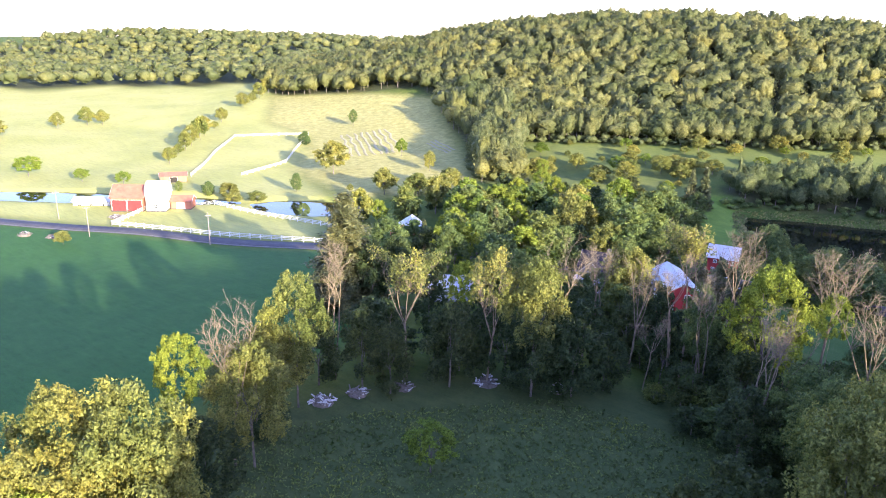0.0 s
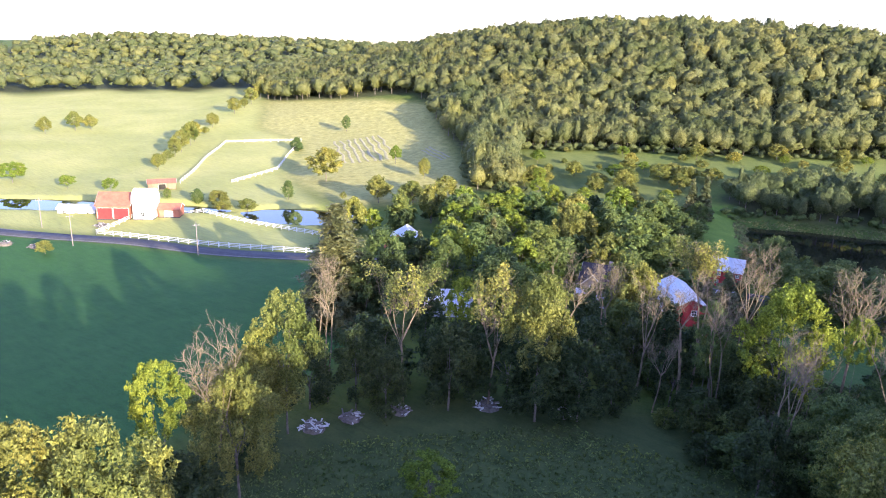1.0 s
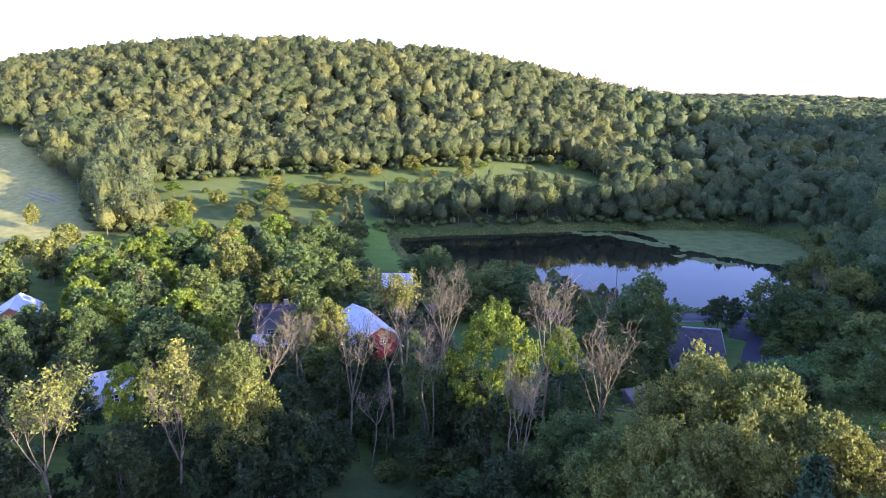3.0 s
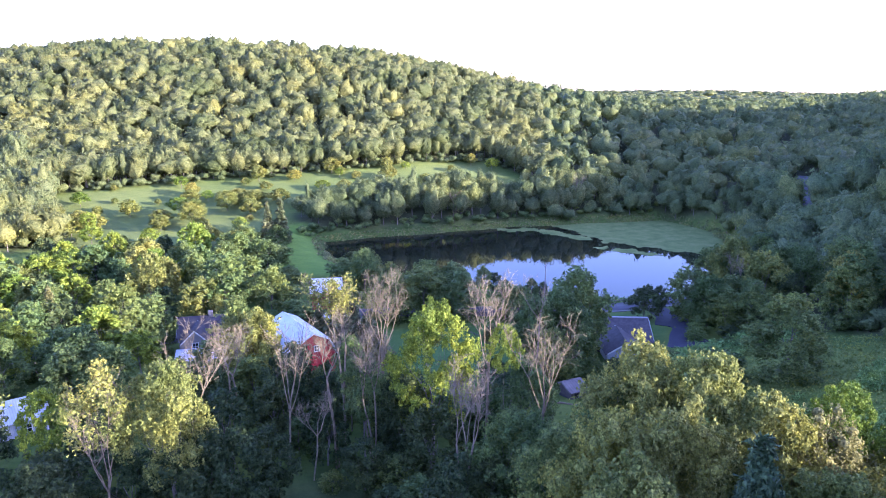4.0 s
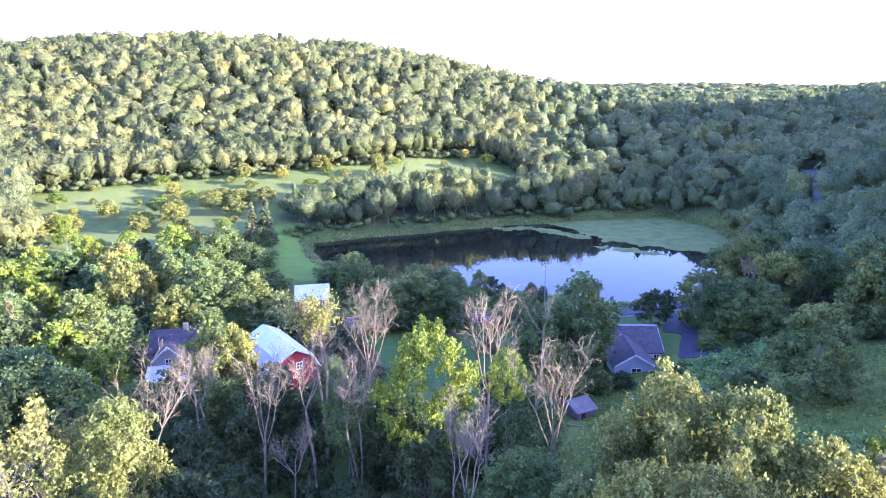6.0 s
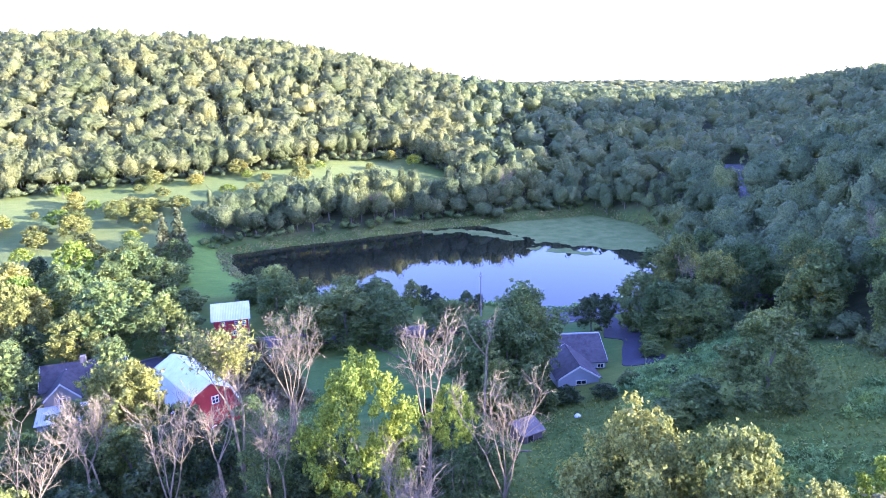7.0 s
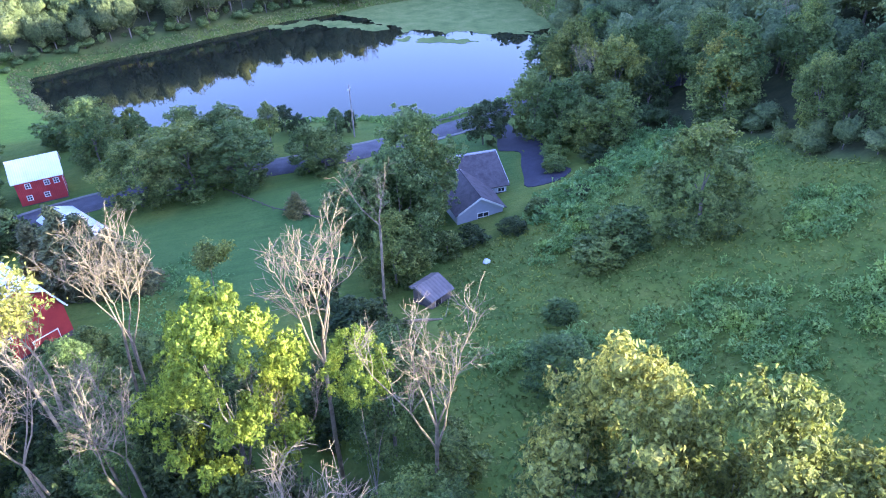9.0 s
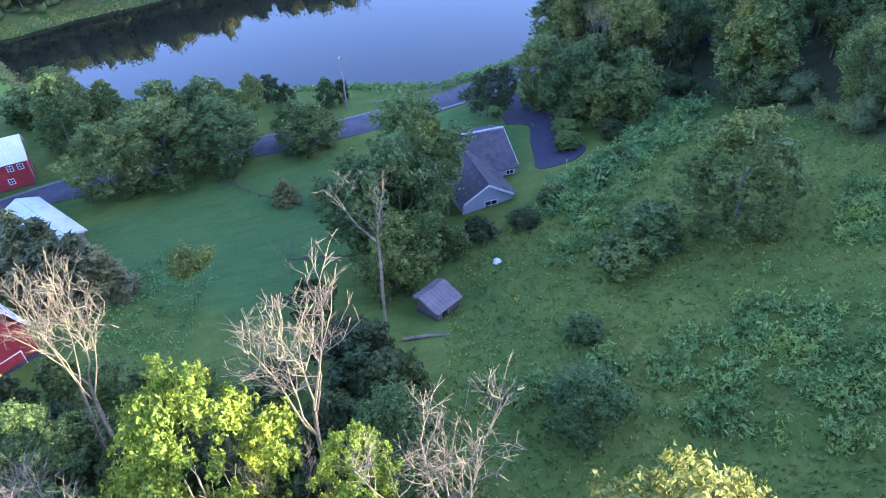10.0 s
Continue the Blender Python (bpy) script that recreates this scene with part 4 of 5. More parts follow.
# Added trees, set tall so their shadow falls on the belt and clearing
SHADE_WOODS = [(18, -24), (62, -24), (62, 21), (38, 21), (32, 16), (28, 10), (18, 8)]
woodland("side_woods", "tall woods added beside the clearing to shade the tree belt", scatter(lambda x, y: inside(SHADE_WOODS, x, y), 10, 70, -30, 24, 5.8, _rng), PROTO_NEAR, _rng, 25, 29, 0.25, leaf="ash")
# Strip of trees out of view, added for the shadow on the crop
FIELD_SHADE = [(-52, -70), (-36, -70), (-35, -24), (-50, -22)]
woodland("field_belt_woods", "unseen tree strip added to shade the crop field", scatter(lambda x, y: inside(FIELD_SHADE, x, y), -60, -30, -80, -20, 6.0, _rng), PROTO_MID, _rng, 17, 21, 0.26, leaf="oak")


# ---- weeds, grass, undergrowth ----
def tufts(name, label, places, rng, blades, hmin, hmax, spread, material, size, wide):
    """Low growth: sprays of leaves standing on the ground."""
    P = np.repeat(np.array(places), blades, 0)
    tall = np.repeat(rng.uniform(hmin, hmax, len(places)), blades)
    P = P + rng.normal(0, spread, P.shape)
    up = rng.random(len(P))
    Z = land(P[:, 0], P[:, 1]) + tall * up
    N = np.stack([rng.normal(0, wide, len(P)), rng.normal(0, wide, len(P)), np.ones(len(P)) * 0.6], 1)
    V, Q = sprays(np.c_[P, Z], N, size, rng, 1.9, 0.5)
    return tagged(new(name, quads_mesh(name, V, Q, [material])), label, "weeds", kind="stuff")


_rng = np.random.default_rng(5)
_rough = lambda x, y: ~inside(WOODS, x, y) & ~inside(LAWN, x, y) & (pond_edge(x, y) > 3)
_meadow_zone = [(8, 60), (22, 92), (34, 98), (60, 110), (80, 84), (96, 60), (92, 20), (36, 40)]
_clear_zone = [(-50, 0), (-44, 26), (-24, 47), (0, 50), (8, 20), (0, -10)]
WEED_PATCHES = [(40.4, 66.7, 4.6, 3.0), (43.3, 64.2, 3.6, 2.4), (33.3, 67.9, 3.4, 2.2), (41.9, 59.2, 4.4, 2.6), (33.6, 62.4, 3.0, 2.4), (27.7, 70, 2.2, 1.6), (42.2, 94.6, 8, 1.6), (34.5, 88.6, 5, 1.4), (58, 74, 5, 3), (52, 61, 4, 2.6), (20, 71, 3, 1.6)]


def weedy(x, y):
    w = np.max([bump(x, y, cx, cy, sx, sy, 0.6) for cx, cy, sx, sy in WEED_PATCHES], 0)
    return w + 0.35 * np.sin(x * 0.9 + 1) * np.sin(y * 1.1) + 0.2 * np.sin(x * 2.3) * np.sin(y * 2.1 + 2) > 0.62


tufts("meadow_weeds", "rank green weeds in the hillside meadow", scatter(lambda x, y: inside(_meadow_zone, x, y) & weedy(x, y), 5, 96, 20, 112, 0.85, _rng), _rng, 40, 0.5, 1.5, 0.38, LEAF["weed"], 0.26, 0.7)
_lawn_weeds = [(-19, 101), (-9, 109), (-3, 99), (-8, 88), (-16, 90)]
tufts("lawn_weeds", "leafy green weeds at the edge of the lawn", scatter(lambda x, y: inside(_lawn_weeds, x, y), -20, 0, 86, 112, 1.5, _rng), _rng, 18, 0.2, 0.8, 0.5, LEAF["weed"], 0.22, 0.8)
tufts("meadow_grass", "long uncut meadow grass", scatter(lambda x, y: inside(_meadow_zone, x, y) & _rough(x, y), -52, 98, -12, 112, 0.8, _rng), _rng, 4, 0.05, 0.30, 0.35, LEAF["grass"], 0.26, 0.5)

# Tufts use a darker leaf colour than the meadow's, for the clearing's shade
tufts("clearing_grass", "cut grass and stubble in the clearing, coloured darker for its shade", scatter(lambda x, y: inside(_clear_zone, x, y), -52, 20, -12, 60, 1.0, _rng), _rng, 7, 0.05, 0.3, 0.4, LEAF["maple"], 0.26, 0.6)
_bank = [(33, 96), (38, 101.5), (48, 105), (60, 114), (66, 110), (56, 101), (44, 98), (37, 93)]
tufts("brambly_bank", "brambly bank of shrubs above the driveway", scatter(lambda x, y: inside(_bank, x, y), 30, 70, 90, 118, 1.2, _rng), _rng, 46, 0.4, 2.3, 0.6, LEAF["weed"], 0.34, 0.8)


# ---- roads ----
def curve_points(points, step):
    P = [np.array(p, float) for p in points]
    out = []
    for i in range(len(P) - 1):
        a, b, c, d = P[max(i - 1, 0)], P[i], P[i + 1], P[min(i + 2, len(P) - 1)]
        n = max(2, int(np.linalg.norm(c - b) / step))
        for k in range(n):
            t = k / n
            out.append(0.5 * (2 * b + (c - a) * t + (2 * a - 5 * b + 4 * c - d) * t * t + (3 * b - a - 3 * c + d) * t ** 3))
    out.append(P[-1])
    return np.array(out)


def ribbon(points, width, lift, thick, step=2.0, shift=0.0):
    """A strip with real edges that follows the ground."""
    C = curve_points(points, step)
    T = np.gradient(C, axis=0)
    T /= np.linalg.norm(T, axis=1, keepdims=True)
    N = np.stack([-T[:, 1], T[:, 0]], 1)
    rows = []
    Z = np.max([land(*(C + N * (shift + o)).T) for o in (-width / 2, 0, width / 2)], 0)
    for o, dz in ((-width / 2 - 0.3, -thick), (-width / 2, 0), (0, 0.02), (width / 2, 0), (width / 2 + 0.3, -thick)):
        Q = C + N * (shift + o)
        rows.append(np.c_[Q, Z + lift + dz])
    V = np.stack(rows, 1).reshape(-1, 3)
    n = len(C)
    Qd = [(i * 5 + j, i * 5 + j + 1, i * 5 + j + 6, i * 5 + j + 5) for i in range(n - 1) for j in range(4)]
    return V, np.array(Qd)


ASPHALT = two_tone("worn_asphalt", (0.060, 0.056, 0.064), (0.100, 0.094, 0.105), 0.6, 0.85, 0.3, 0.01)
TAR = two_tone("dark_driveway_tar", (0.030, 0.028, 0.040), (0.050, 0.046, 0.062), 0.8, 0.8, 0.3, 0.01)
LINE = two_tone("faded_road_paint", (0.12, 0.115, 0.11), (0.19, 0.185, 0.17), 1.0, 0.8, 0.1, 0.01)
road = tagged(new("road", quads_mesh("road", *ribbon(ROAD, 5.6, 0.10, 0.5), [ASPHALT], smooth=True)), "grey country road of worn asphalt", "road", kind="structure")
for _s in (-2.55, 2.55):
    edge_line = tagged(new("road_line", quads_mesh("road_line", *ribbon(ROAD, 0.11, 0.155, 0.02, shift=_s), [LINE])), "faded pale edge line of the road", "road line", kind="structure")


def slab_from(name, poly, lift, material, drop=0.4, cell=1.2):
    """A paved patch with the outline of a polygon, draped on the ground."""
    C = curve_points(poly + poly[:1], 1.0)[:-1]
    m = C.mean(0)
    rings = [C + (m - C) * k for k in np.linspace(0, 0.96, 9)]
    V = [np.c_[C + (C - m) * 0.01, land(*C.T) + lift - drop]] + [np.c_[r, land(*r.T) + lift] for r in rings]
    n = len(C)
    Q = [(i * n + j, i * n + (j + 1) % n, (i + 1) * n + (j + 1) % n, (i + 1) * n + j) for i in range(len(V) - 1) for j in range(n)]
    return quads_mesh(name, np.concatenate(V), np.array(Q), [material], smooth=False)


tagged(new("driveway", slab_from("driveway", [(40.5, 122.2), (43.2, 120.0), (41.4, 115.2), (39.8, 110.4), (38.8, 106.8), (43.3, 106.0), (46.6, 108.6), (45.0, 112.5), (47.0, 118.0), (48.0, 124.0), (46.6, 129.0), (46.0, 134.5), (42.0, 133.5), (42.2, 127.5), (41.2, 124.8)], 0.10, TAR)), "dark tar driveway beside the ranch house", "driveway", kind="structure")
tagged(new("far_lane", quads_mesh("far_lane", *ribbon(LANE[1:], 6.5, 0.4, 0.4), [ASPHALT], smooth=True)), "pale lane cutting through the shaded woods", "lane", kind="structure")

# ---- pond edge: weed mat and rim ----
def algae_mesh():
    """A floating mat with a ragged, rotted edge."""
    xs, ys = np.arange(10, 92, 0.8), np.arange(184, 246, 0.8)
    X, Y = np.meshgrid(xs, ys)
    mat = edge_gap(ALGAE, X, Y) * np.where(inside(ALGAE, X, Y), 1, -1)
    for strip in WISPS:
        mat = np.maximum(mat, edge_gap(strip, X, Y) * np.where(inside(strip, X, Y), 1, -1) + 0.9)
    ragged = mat + 2.0 * np.sin(X * 0.45 + 0.6 * np.sin(Y * 0.5)) * np.sin(Y * 0.38) + 1.0 * np.sin(X * 1.3 + 1) * np.sin(Y * 1.1)
    keep = (ragged > 0) & (pond_edge(X, Y) < 1.2)
    V = np.stack([X, Y, 0.03 + 0.02 * np.sin(X * 2) * np.sin(Y * 1.7)], -1).reshape(-1, 3)
    n = len(xs)
    Q = [(j * n + i, j * n + i + 1, (j + 1) * n + i + 1, (j + 1) * n + i) for j in range(len(ys) - 1) for i in range(n - 1) if keep[j, i]]
    return quads_mesh("algae_mat", V, np.array(Q), [MAT], smooth=True)


WISPS = [[(14, 226), (26, 224), (38, 217.5), (37, 215.5), (25, 221.5), (13, 223)], [(30, 222), (44, 210), (42, 208), (28, 219)], [(44, 198), (58, 190), (57, 188), (43, 196)]]
ALGAE = [(30, 231), (37, 225), (42, 213), (48, 203), (60, 196), (73, 189), (86, 190), (90, 225), (76, 244), (40, 236)]
MAT = two_tone("pond_weed", (0.085, 0.120, 0.035), (0.140, 0.175, 0.052), 0.25, 0.95, 0.3, 0.02, (0.19, 0.21, 0.075), 0.1)
tagged(new("algae_mat", algae_mesh()), "pale green mat of pond weed on the water", "pond weed", kind="stuff")
REED = leaf_material("reeds", (0.130, 0.155, 0.065), (0.185, 0.205, 0.090), (0.240, 0.245, 0.125), 0.2)
_rng = np.random.default_rng(11)
tufts("shore_reeds", "pale reeds and grass round the pond shore", scatter(lambda x, y: (np.abs(pond_edge(x, y) - 1.8) < 2.4) & ((y > 196) | (x < -12)), -52, 92, 140, 250, 0.8, _rng), _rng, 4, 0.05, 0.3, 0.35, REED, 0.4, 0.8)
tufts("roadside_growth", "low green growth on the near pond bank", scatter(lambda x, y: (np.abs(pond_edge(x, y) - 1.6) < 2.0) & (y < 165) & (x > -22), -24, 66, 138, 165, 0.9, _rng), _rng, 8, 0.2, 1.1, 0.4, LEAF["weed"], 0.42, 1.0)


# ---- raked hay ----
HAY = two_tone("raked_hay", (0.30, 0.27, 0.14), (0.42, 0.38, 0.21), 0.8, 0.95, 0.6, 0.05)


def windrow(points):
    V, Q = ribbon(points, 0.8, 0.13, 0.14, 2.5)
    return V, Q


_rows = [windrow([(-236 + 1.9 * k + 0.8 * u + 0.5 * math.sin(u * 0.3 + k), 214 + 2.5 * k - 0.6 * u + 0.5 * math.sin(u * 0.4 + 2 * k)) for u in range(0, 46, 5)]) for k in range(-2, 6)]
_rows += [windrow([(-190 + 0.9 * u, 216 + 2.6 * k - 0.35 * u + 0.4 * math.sin(u * 0.5 + k)) for u in range(0, 24, 4)]) for k in range(3)]
tagged(new("hay_windrows", quads_mesh("hay_windrows", *merge(_rows), [HAY], smooth=True)), "raked rows of dry hay across the field", "hay rows", kind="stuff")


# ---- building kit ----
def part(name, bm, material, parent, label=""):
    me = bpy.data.meshes.new(name)
    bm.normal_update()
    bm.to_mesh(me)
    bm.free()
    me.materials.append(material)
    ob = new(name, me)
    ob.parent = parent
    if label:
        ob["label"] = label
    return ob


def hexa(bm, corners):
    """A solid from eight corners: four below, four above."""
    v = [bm.verts.new(c) for c in corners]
    for f in ((3, 2, 1, 0), (4, 5, 6, 7), (0, 1, 5, 4), (1, 2, 6, 5), (2, 3, 7, 6), (3, 0, 4, 7)):
        bm.faces.new([v[i] for i in f])


def block(bm, x0, x1, y0, y1, z0, z1):
    hexa(bm, [(x0, y0, z0), (x1, y0, z0), (x1, y1, z0), (x0, y1, z0), (x0, y0, z1), (x1, y0, z1), (x1, y1, z1), (x0, y1, z1)])


def boxed(*sizes):
    bm = bmesh.new()
    for s in sizes:
        block(bm, *s)
    return bm


def wall_bm(L, W, profile, t=0.2):
    """Four walls with thickness under a roof profile of (y, z) points from eave to eave; the ridge runs along x."""
    bm = bmesh.new()
    e = profile[0][1]
    block(bm, -L / 2, L / 2, -W / 2, -W / 2 + t, 0, e)
    block(bm, -L / 2, L / 2, W / 2 - t, W / 2, 0, e)
    for x0, x1 in ((-L / 2, -L / 2 + t), (L / 2 - t, L / 2)):
        ring = [(-W / 2 + t, 0)] + [(min(max(y, -W / 2 + t), W / 2 - t), z) for y, z in profile] + [(W / 2 - t, 0)]
        a = [bm.verts.new((x0, y, z)) for y, z in ring]
        b = [bm.verts.new((x1, y, z)) for y, z in ring]
        bm.faces.new(a[::-1]), bm.faces.new(b)
        for i in range(len(ring)):
            j = (i + 1) % len(ring)
            bm.faces.new((a[i], a[j], b[j], b[i]))
    return bm


def roof_planes(L, profile, over=0.4, t=0.14):
    """One slab for each slope of the profile, with an overhang."""
    out = []
    n = len(profile) - 1
    for i in range(n):
        (y0, z0), (y1, z1) = profile[i], profile[i + 1]
        d = np.array([y1 - y0, z1 - z0]) / math.hypot(y1 - y0, z1 - z0)
        p0 = np.array([y0, z0]) - d * (over if i == 0 else 0)
        p1 = np.array([y1, z1]) + d * (over if i == n - 1 else 0)
        u = np.array([-d[1], d[0]]) * t
        X = L / 2 + over
        bm = bmesh.new()
        hexa(bm, [(-X, p0[0], p0[1]), (X, p0[0], p0[1]), (X, p1[0], p1[1]), (-X, p1[0], p1[1]), (-X, *(p0 + u)), (X, *(p0 + u)), (X, *(p1 + u)), (-X, *(p1 + u))])
        out.append(bm)
    return out


def rake_trim(L, profile, over=0.4, w=0.22, t=0.05):
    """Boards along both gable edges."""
    out = []
    for X in (-L / 2 - over, L / 2 + over):
        for (y0, z0), (y1, z1) in zip(profile, profile[1:]):
            bm = bmesh.new()
            s = t if X > 0 else -t
            hexa(bm, [(X, y0, z0 - w + 0.1), (X + s, y0, z0 - w + 0.1), (X + s, y1, z1 - w + 0.1), (X, y1, z1 - w + 0.1), (X, y0, z0 + 0.16), (X + s, y0, z0 + 0.16), (X + s, y1, z1 + 0.16), (X, y1, z1 + 0.16)])
            out.append(bm)
    return out


def lattice(x0, x1, z0, z1, f, y):
    bm = bmesh.new()
    for a in ((x0 - f, x0, z0 - f, z1 + f), (x1, x1 + f, z0 - f, z1 + f), (x0, x1, z1, z1 + f), (x0, x1, z0 - f, z0), ((x0 + x1) / 2 - f / 3, (x0 + x1) / 2 + f / 3, z0, z1), (x0, x1, (z0 + z1) / 2 - f / 3, (z0 + z1) / 2 + f / 3)):
        block(bm, a[0], a[1], y - 0.05, y + 0.03, a[2], a[3])
    return bm


def window(parent, side, at, z, w, h, L, W, trim, glass):
    """A framed window on one face: side is 'front' (-y), 'back', 'right' (+x) or 'left'."""
    turn = {"front": 0, "right": 90, "back": 180, "left": 270}[side]
    out = W / 2 if side in ("front", "back") else L / 2
    frame_ = part("window", lattice(at - w / 2, at + w / 2, z, z + h, 0.11, -out), trim, parent, "white window frame")
    frame_.matrix_basis = pose(0, 0, 0, 0, 0, turn)
    part("pane", boxed((at - w / 2, at + w / 2, -out - 0.012, -out - 0.004, z, z + h)), glass, frame_)
    return frame_


def panel_door(parent, side, at, w, h, L, W, material, trim, z=0.05):
    turn = {"front": 0, "right": 90, "back": 180, "left": 270}[side]
    out = W / 2 if side in ("front", "back") else L / 2
    d = part("door", boxed((at - w / 2, at + w / 2, -out - 0.04, -out - 0.005, z, z + h)), material, parent)
    d.matrix_basis = pose(0, 0, 0, 0, 0, turn)
    f = 0.1
    part("door_frame", boxed((at - w / 2 - f, at - w / 2, -out - 0.06, -out + 0.01, z, z + h + f), (at + w / 2, at + w / 2 + f, -out - 0.06, -out + 0.01, z, z + h + f), (at - w / 2, at + w / 2, -out - 0.06, -out + 0.01, z + h, z + h + f)), trim, d)
    return d


def ribbed(name, a, b, pitch, turn=0.0, metal=0.0, rough=0.5, rust=None):
    """Boards or ribbed sheet: relief in parallel strips of real width."""
    m, nt, p = shader(name, rough, 0.4)
    tc = nt.nodes.new("ShaderNodeTexCoord")
    w = nt.nodes.new("ShaderNodeTexWave")
    w.bands_direction = "X"
    w.inputs["Scale"].default_value = 0.314 / pitch
    w.inputs["Distortion"].default_value = 0.0
    nt.links.new(tc.outputs["Object"], w.inputs["Vector"])
    big = noise_node(nt, 0.7, 5, 0.65, tc.outputs["Object"])
    stops = [(0.3, a), (0.7, b)] if rust is None else [(0.25, a), (0.62, b), (0.78, rust)]
    col = ramp_node(nt, big, stops)
    col = mix_node(nt, 0.35, col, ramp_node(nt, w.outputs["Fac"], [(0.0, (0.6, 0.6, 0.6)), (0.2, (1, 1, 1)), (1.0, (1.1, 1.1, 1.1))]), "MULTIPLY")
    nt.links.new(col, p.inputs["Base Color"])
    p.inputs["Metallic"].default_value = metal
    bump_node(nt, p, w.outputs["Fac"], 0.5, 0.04)
    return m


TIN = ribbed("white_ribbed_tin", (0.44, 0.46, 0.50), (0.58, 0.60, 0.64), 0.30, rough=0.42)
RED = ribbed("red_barn_boards", (0.26, 0.025, 0.025), (0.36, 0.040, 0.035), 0.25, rough=0.75)
RUSTY = ribbed("weathered_red_tin", (0.30, 0.10, 0.06), (0.42, 0.17, 0.10), 0.35, rough=0.6)
SHINGLE = two_tone("grey_shingles", (0.048, 0.042, 0.045), (0.090, 0.079, 0.082), 1.2, 0.9, 0.5, 0.02)
PALE_SHINGLE = two_tone("pale_grey_shingles", (0.26, 0.25, 0.27), (0.38, 0.37, 0.39), 1.0, 0.85, 0.4, 0.02)
SIDING = ribbed("pale_blue_grey_siding", (0.30, 0.32, 0.36), (0.38, 0.40, 0.44), 0.20, rough=0.6)
TAN_SIDING = ribbed("tan_grey_siding", (0.20, 0.18, 0.155), (0.28, 0.255, 0.22), 0.20, rough=0.7)
WHITE = two_tone("white_paint", (0.52, 0.52, 0.50), (0.68, 0.68, 0.66), 0.8, 0.55, 0.1, 0.01)
GREYWOOD = ribbed("weathered_grey_boards", (0.15, 0.13, 0.12), (0.27, 0.24, 0.22), 0.18, rough=0.9)
SHED_WALL = ribbed("dark_weathered_boards", (0.075, 0.06, 0.055), (0.14, 0.115, 0.10), 0.18, rough=0.9)
SHED_ROOF = ribbed("worn_grey_roofing", (0.115, 0.095, 0.09), (0.20, 0.17, 0.16), 0.45, rough=0.85)
DARK = two_tone("dark_interior_boards", (0.015, 0.013, 0.012), (0.04, 0.035, 0.03), 1.0, 0.9, 0.3, 0.02)


def glass_material():
    m, nt, b = shader("dark_window_glass", 0.05, 0.5)
    b.inputs["Base Color"].default_value = (0.02, 0.025, 0.03, 1)
    return m


GLASS = glass_material()


def building(name, label, x, y, turn, L, W, profile, walls, roof, trim, z=None, category="house", rake=True, over=0.4):
    ob = new(name)
    part("wall", wall_bm(L, W, profile), walls, ob)
    for bm in roof_planes(L, profile, over):
        part("roof", bm, roof, ob)
    if rake:
        for bm in rake_trim(L, profile, over):
            part("rake_board", bm, trim, ob)
    ends = []
    c, s = math.cos(radians(turn)), math.sin(radians(turn))
    for u in (-L / 2, L / 2):
        for v in (-W / 2, W / 2):
            ends.append(float(land(x + u * c - v * s, y + u * s + v * c)))
    ob.matrix_basis = pose(x, y, z if z is not None else min(ends) - 0.05, 0, 0, turn)
    part("footing", boxed((-L / 2 - 0.06, L / 2 + 0.06, -W / 2 - 0.06, W / 2 + 0.06, -0.8, max(0.15, max(ends) - min(ends) + 0.1))), SHINGLE, ob)
    return tagged(ob, label, category)


def gable(W, eave, ridge):
    return [(-W / 2, eave), (0, ridge), (W / 2, eave)]


# ranch house beside the driveway
ranch = building("ranch_house", "low ranch house with grey shingle roof and pale siding", 29.0, 113.6, -2, 14, 11.5, gable(11.5, 2.6, 5.2), SIDING, SHINGLE, WHITE)
_w = 6.6
wing = new("front_wing")
wing.parent = ranch
for bm in roof_planes(8.4, gable(_w, 2.6, 4.6), 0.4):
    part("wing_roof", bm, SHINGLE, wing)
part("wing_wall", wall_bm(8.4, _w, gable(_w, 2.6, 4.6)), SIDING, wing)
for bm in rake_trim(8.4, gable(_w, 2.6, 4.6)):
    part("wing_rake_board", bm, WHITE, wing)
wing.matrix_basis = pose(0.9, -7.5, 0, 0, 0, -88)
window(wing, "right", 0.4, 0.9, 1.5, 1.2, 8.4, _w, WHITE, GLASS)
window(wing, "back", 1.5, 0.9, 1.2, 1.1, 8.4, _w, WHITE, GLASS)
panel_door(wing, "back", 3.6, 0.95, 2.05, 8.4, _w, WHITE, WHITE)
window(ranch, "front", 6.2, 0.9, 0.9, 1.2, 14, 11.5, WHITE, GLASS)
window(ranch, "right", -3.5, 0.9, 1.6, 1.2, 14, 11.5, WHITE, GLASS)
window(ranch, "right", 3.0, 0.9, 1.4, 1.2, 14, 11.5, WHITE, GLASS)
panel_door(ranch, "right", 0.2, 1.0, 2.05, 14, 11.5, RED, WHITE)
part("ridge_cap", boxed((-7.4, 7.4, -0.2, 0.2, 5.26, 5.42)), PALE_SHINGLE, ranch, "pale ridge cap")
part("vent_pipe", boxed((-2.1, -1.9, -2.1, -1.9, 4.0, 5.0)), WHITE, ranch, "white vent pipe")
part("chimney", boxed((-4.6, -3.8, 1.6, 2.4, 4.0, 6.0)), GREYWOOD, ranch)
part("porch_step", boxed((6.9, 8.2, -0.8, 1.2, -0.3, 0.25)), PALE_SHINGLE, ranch)

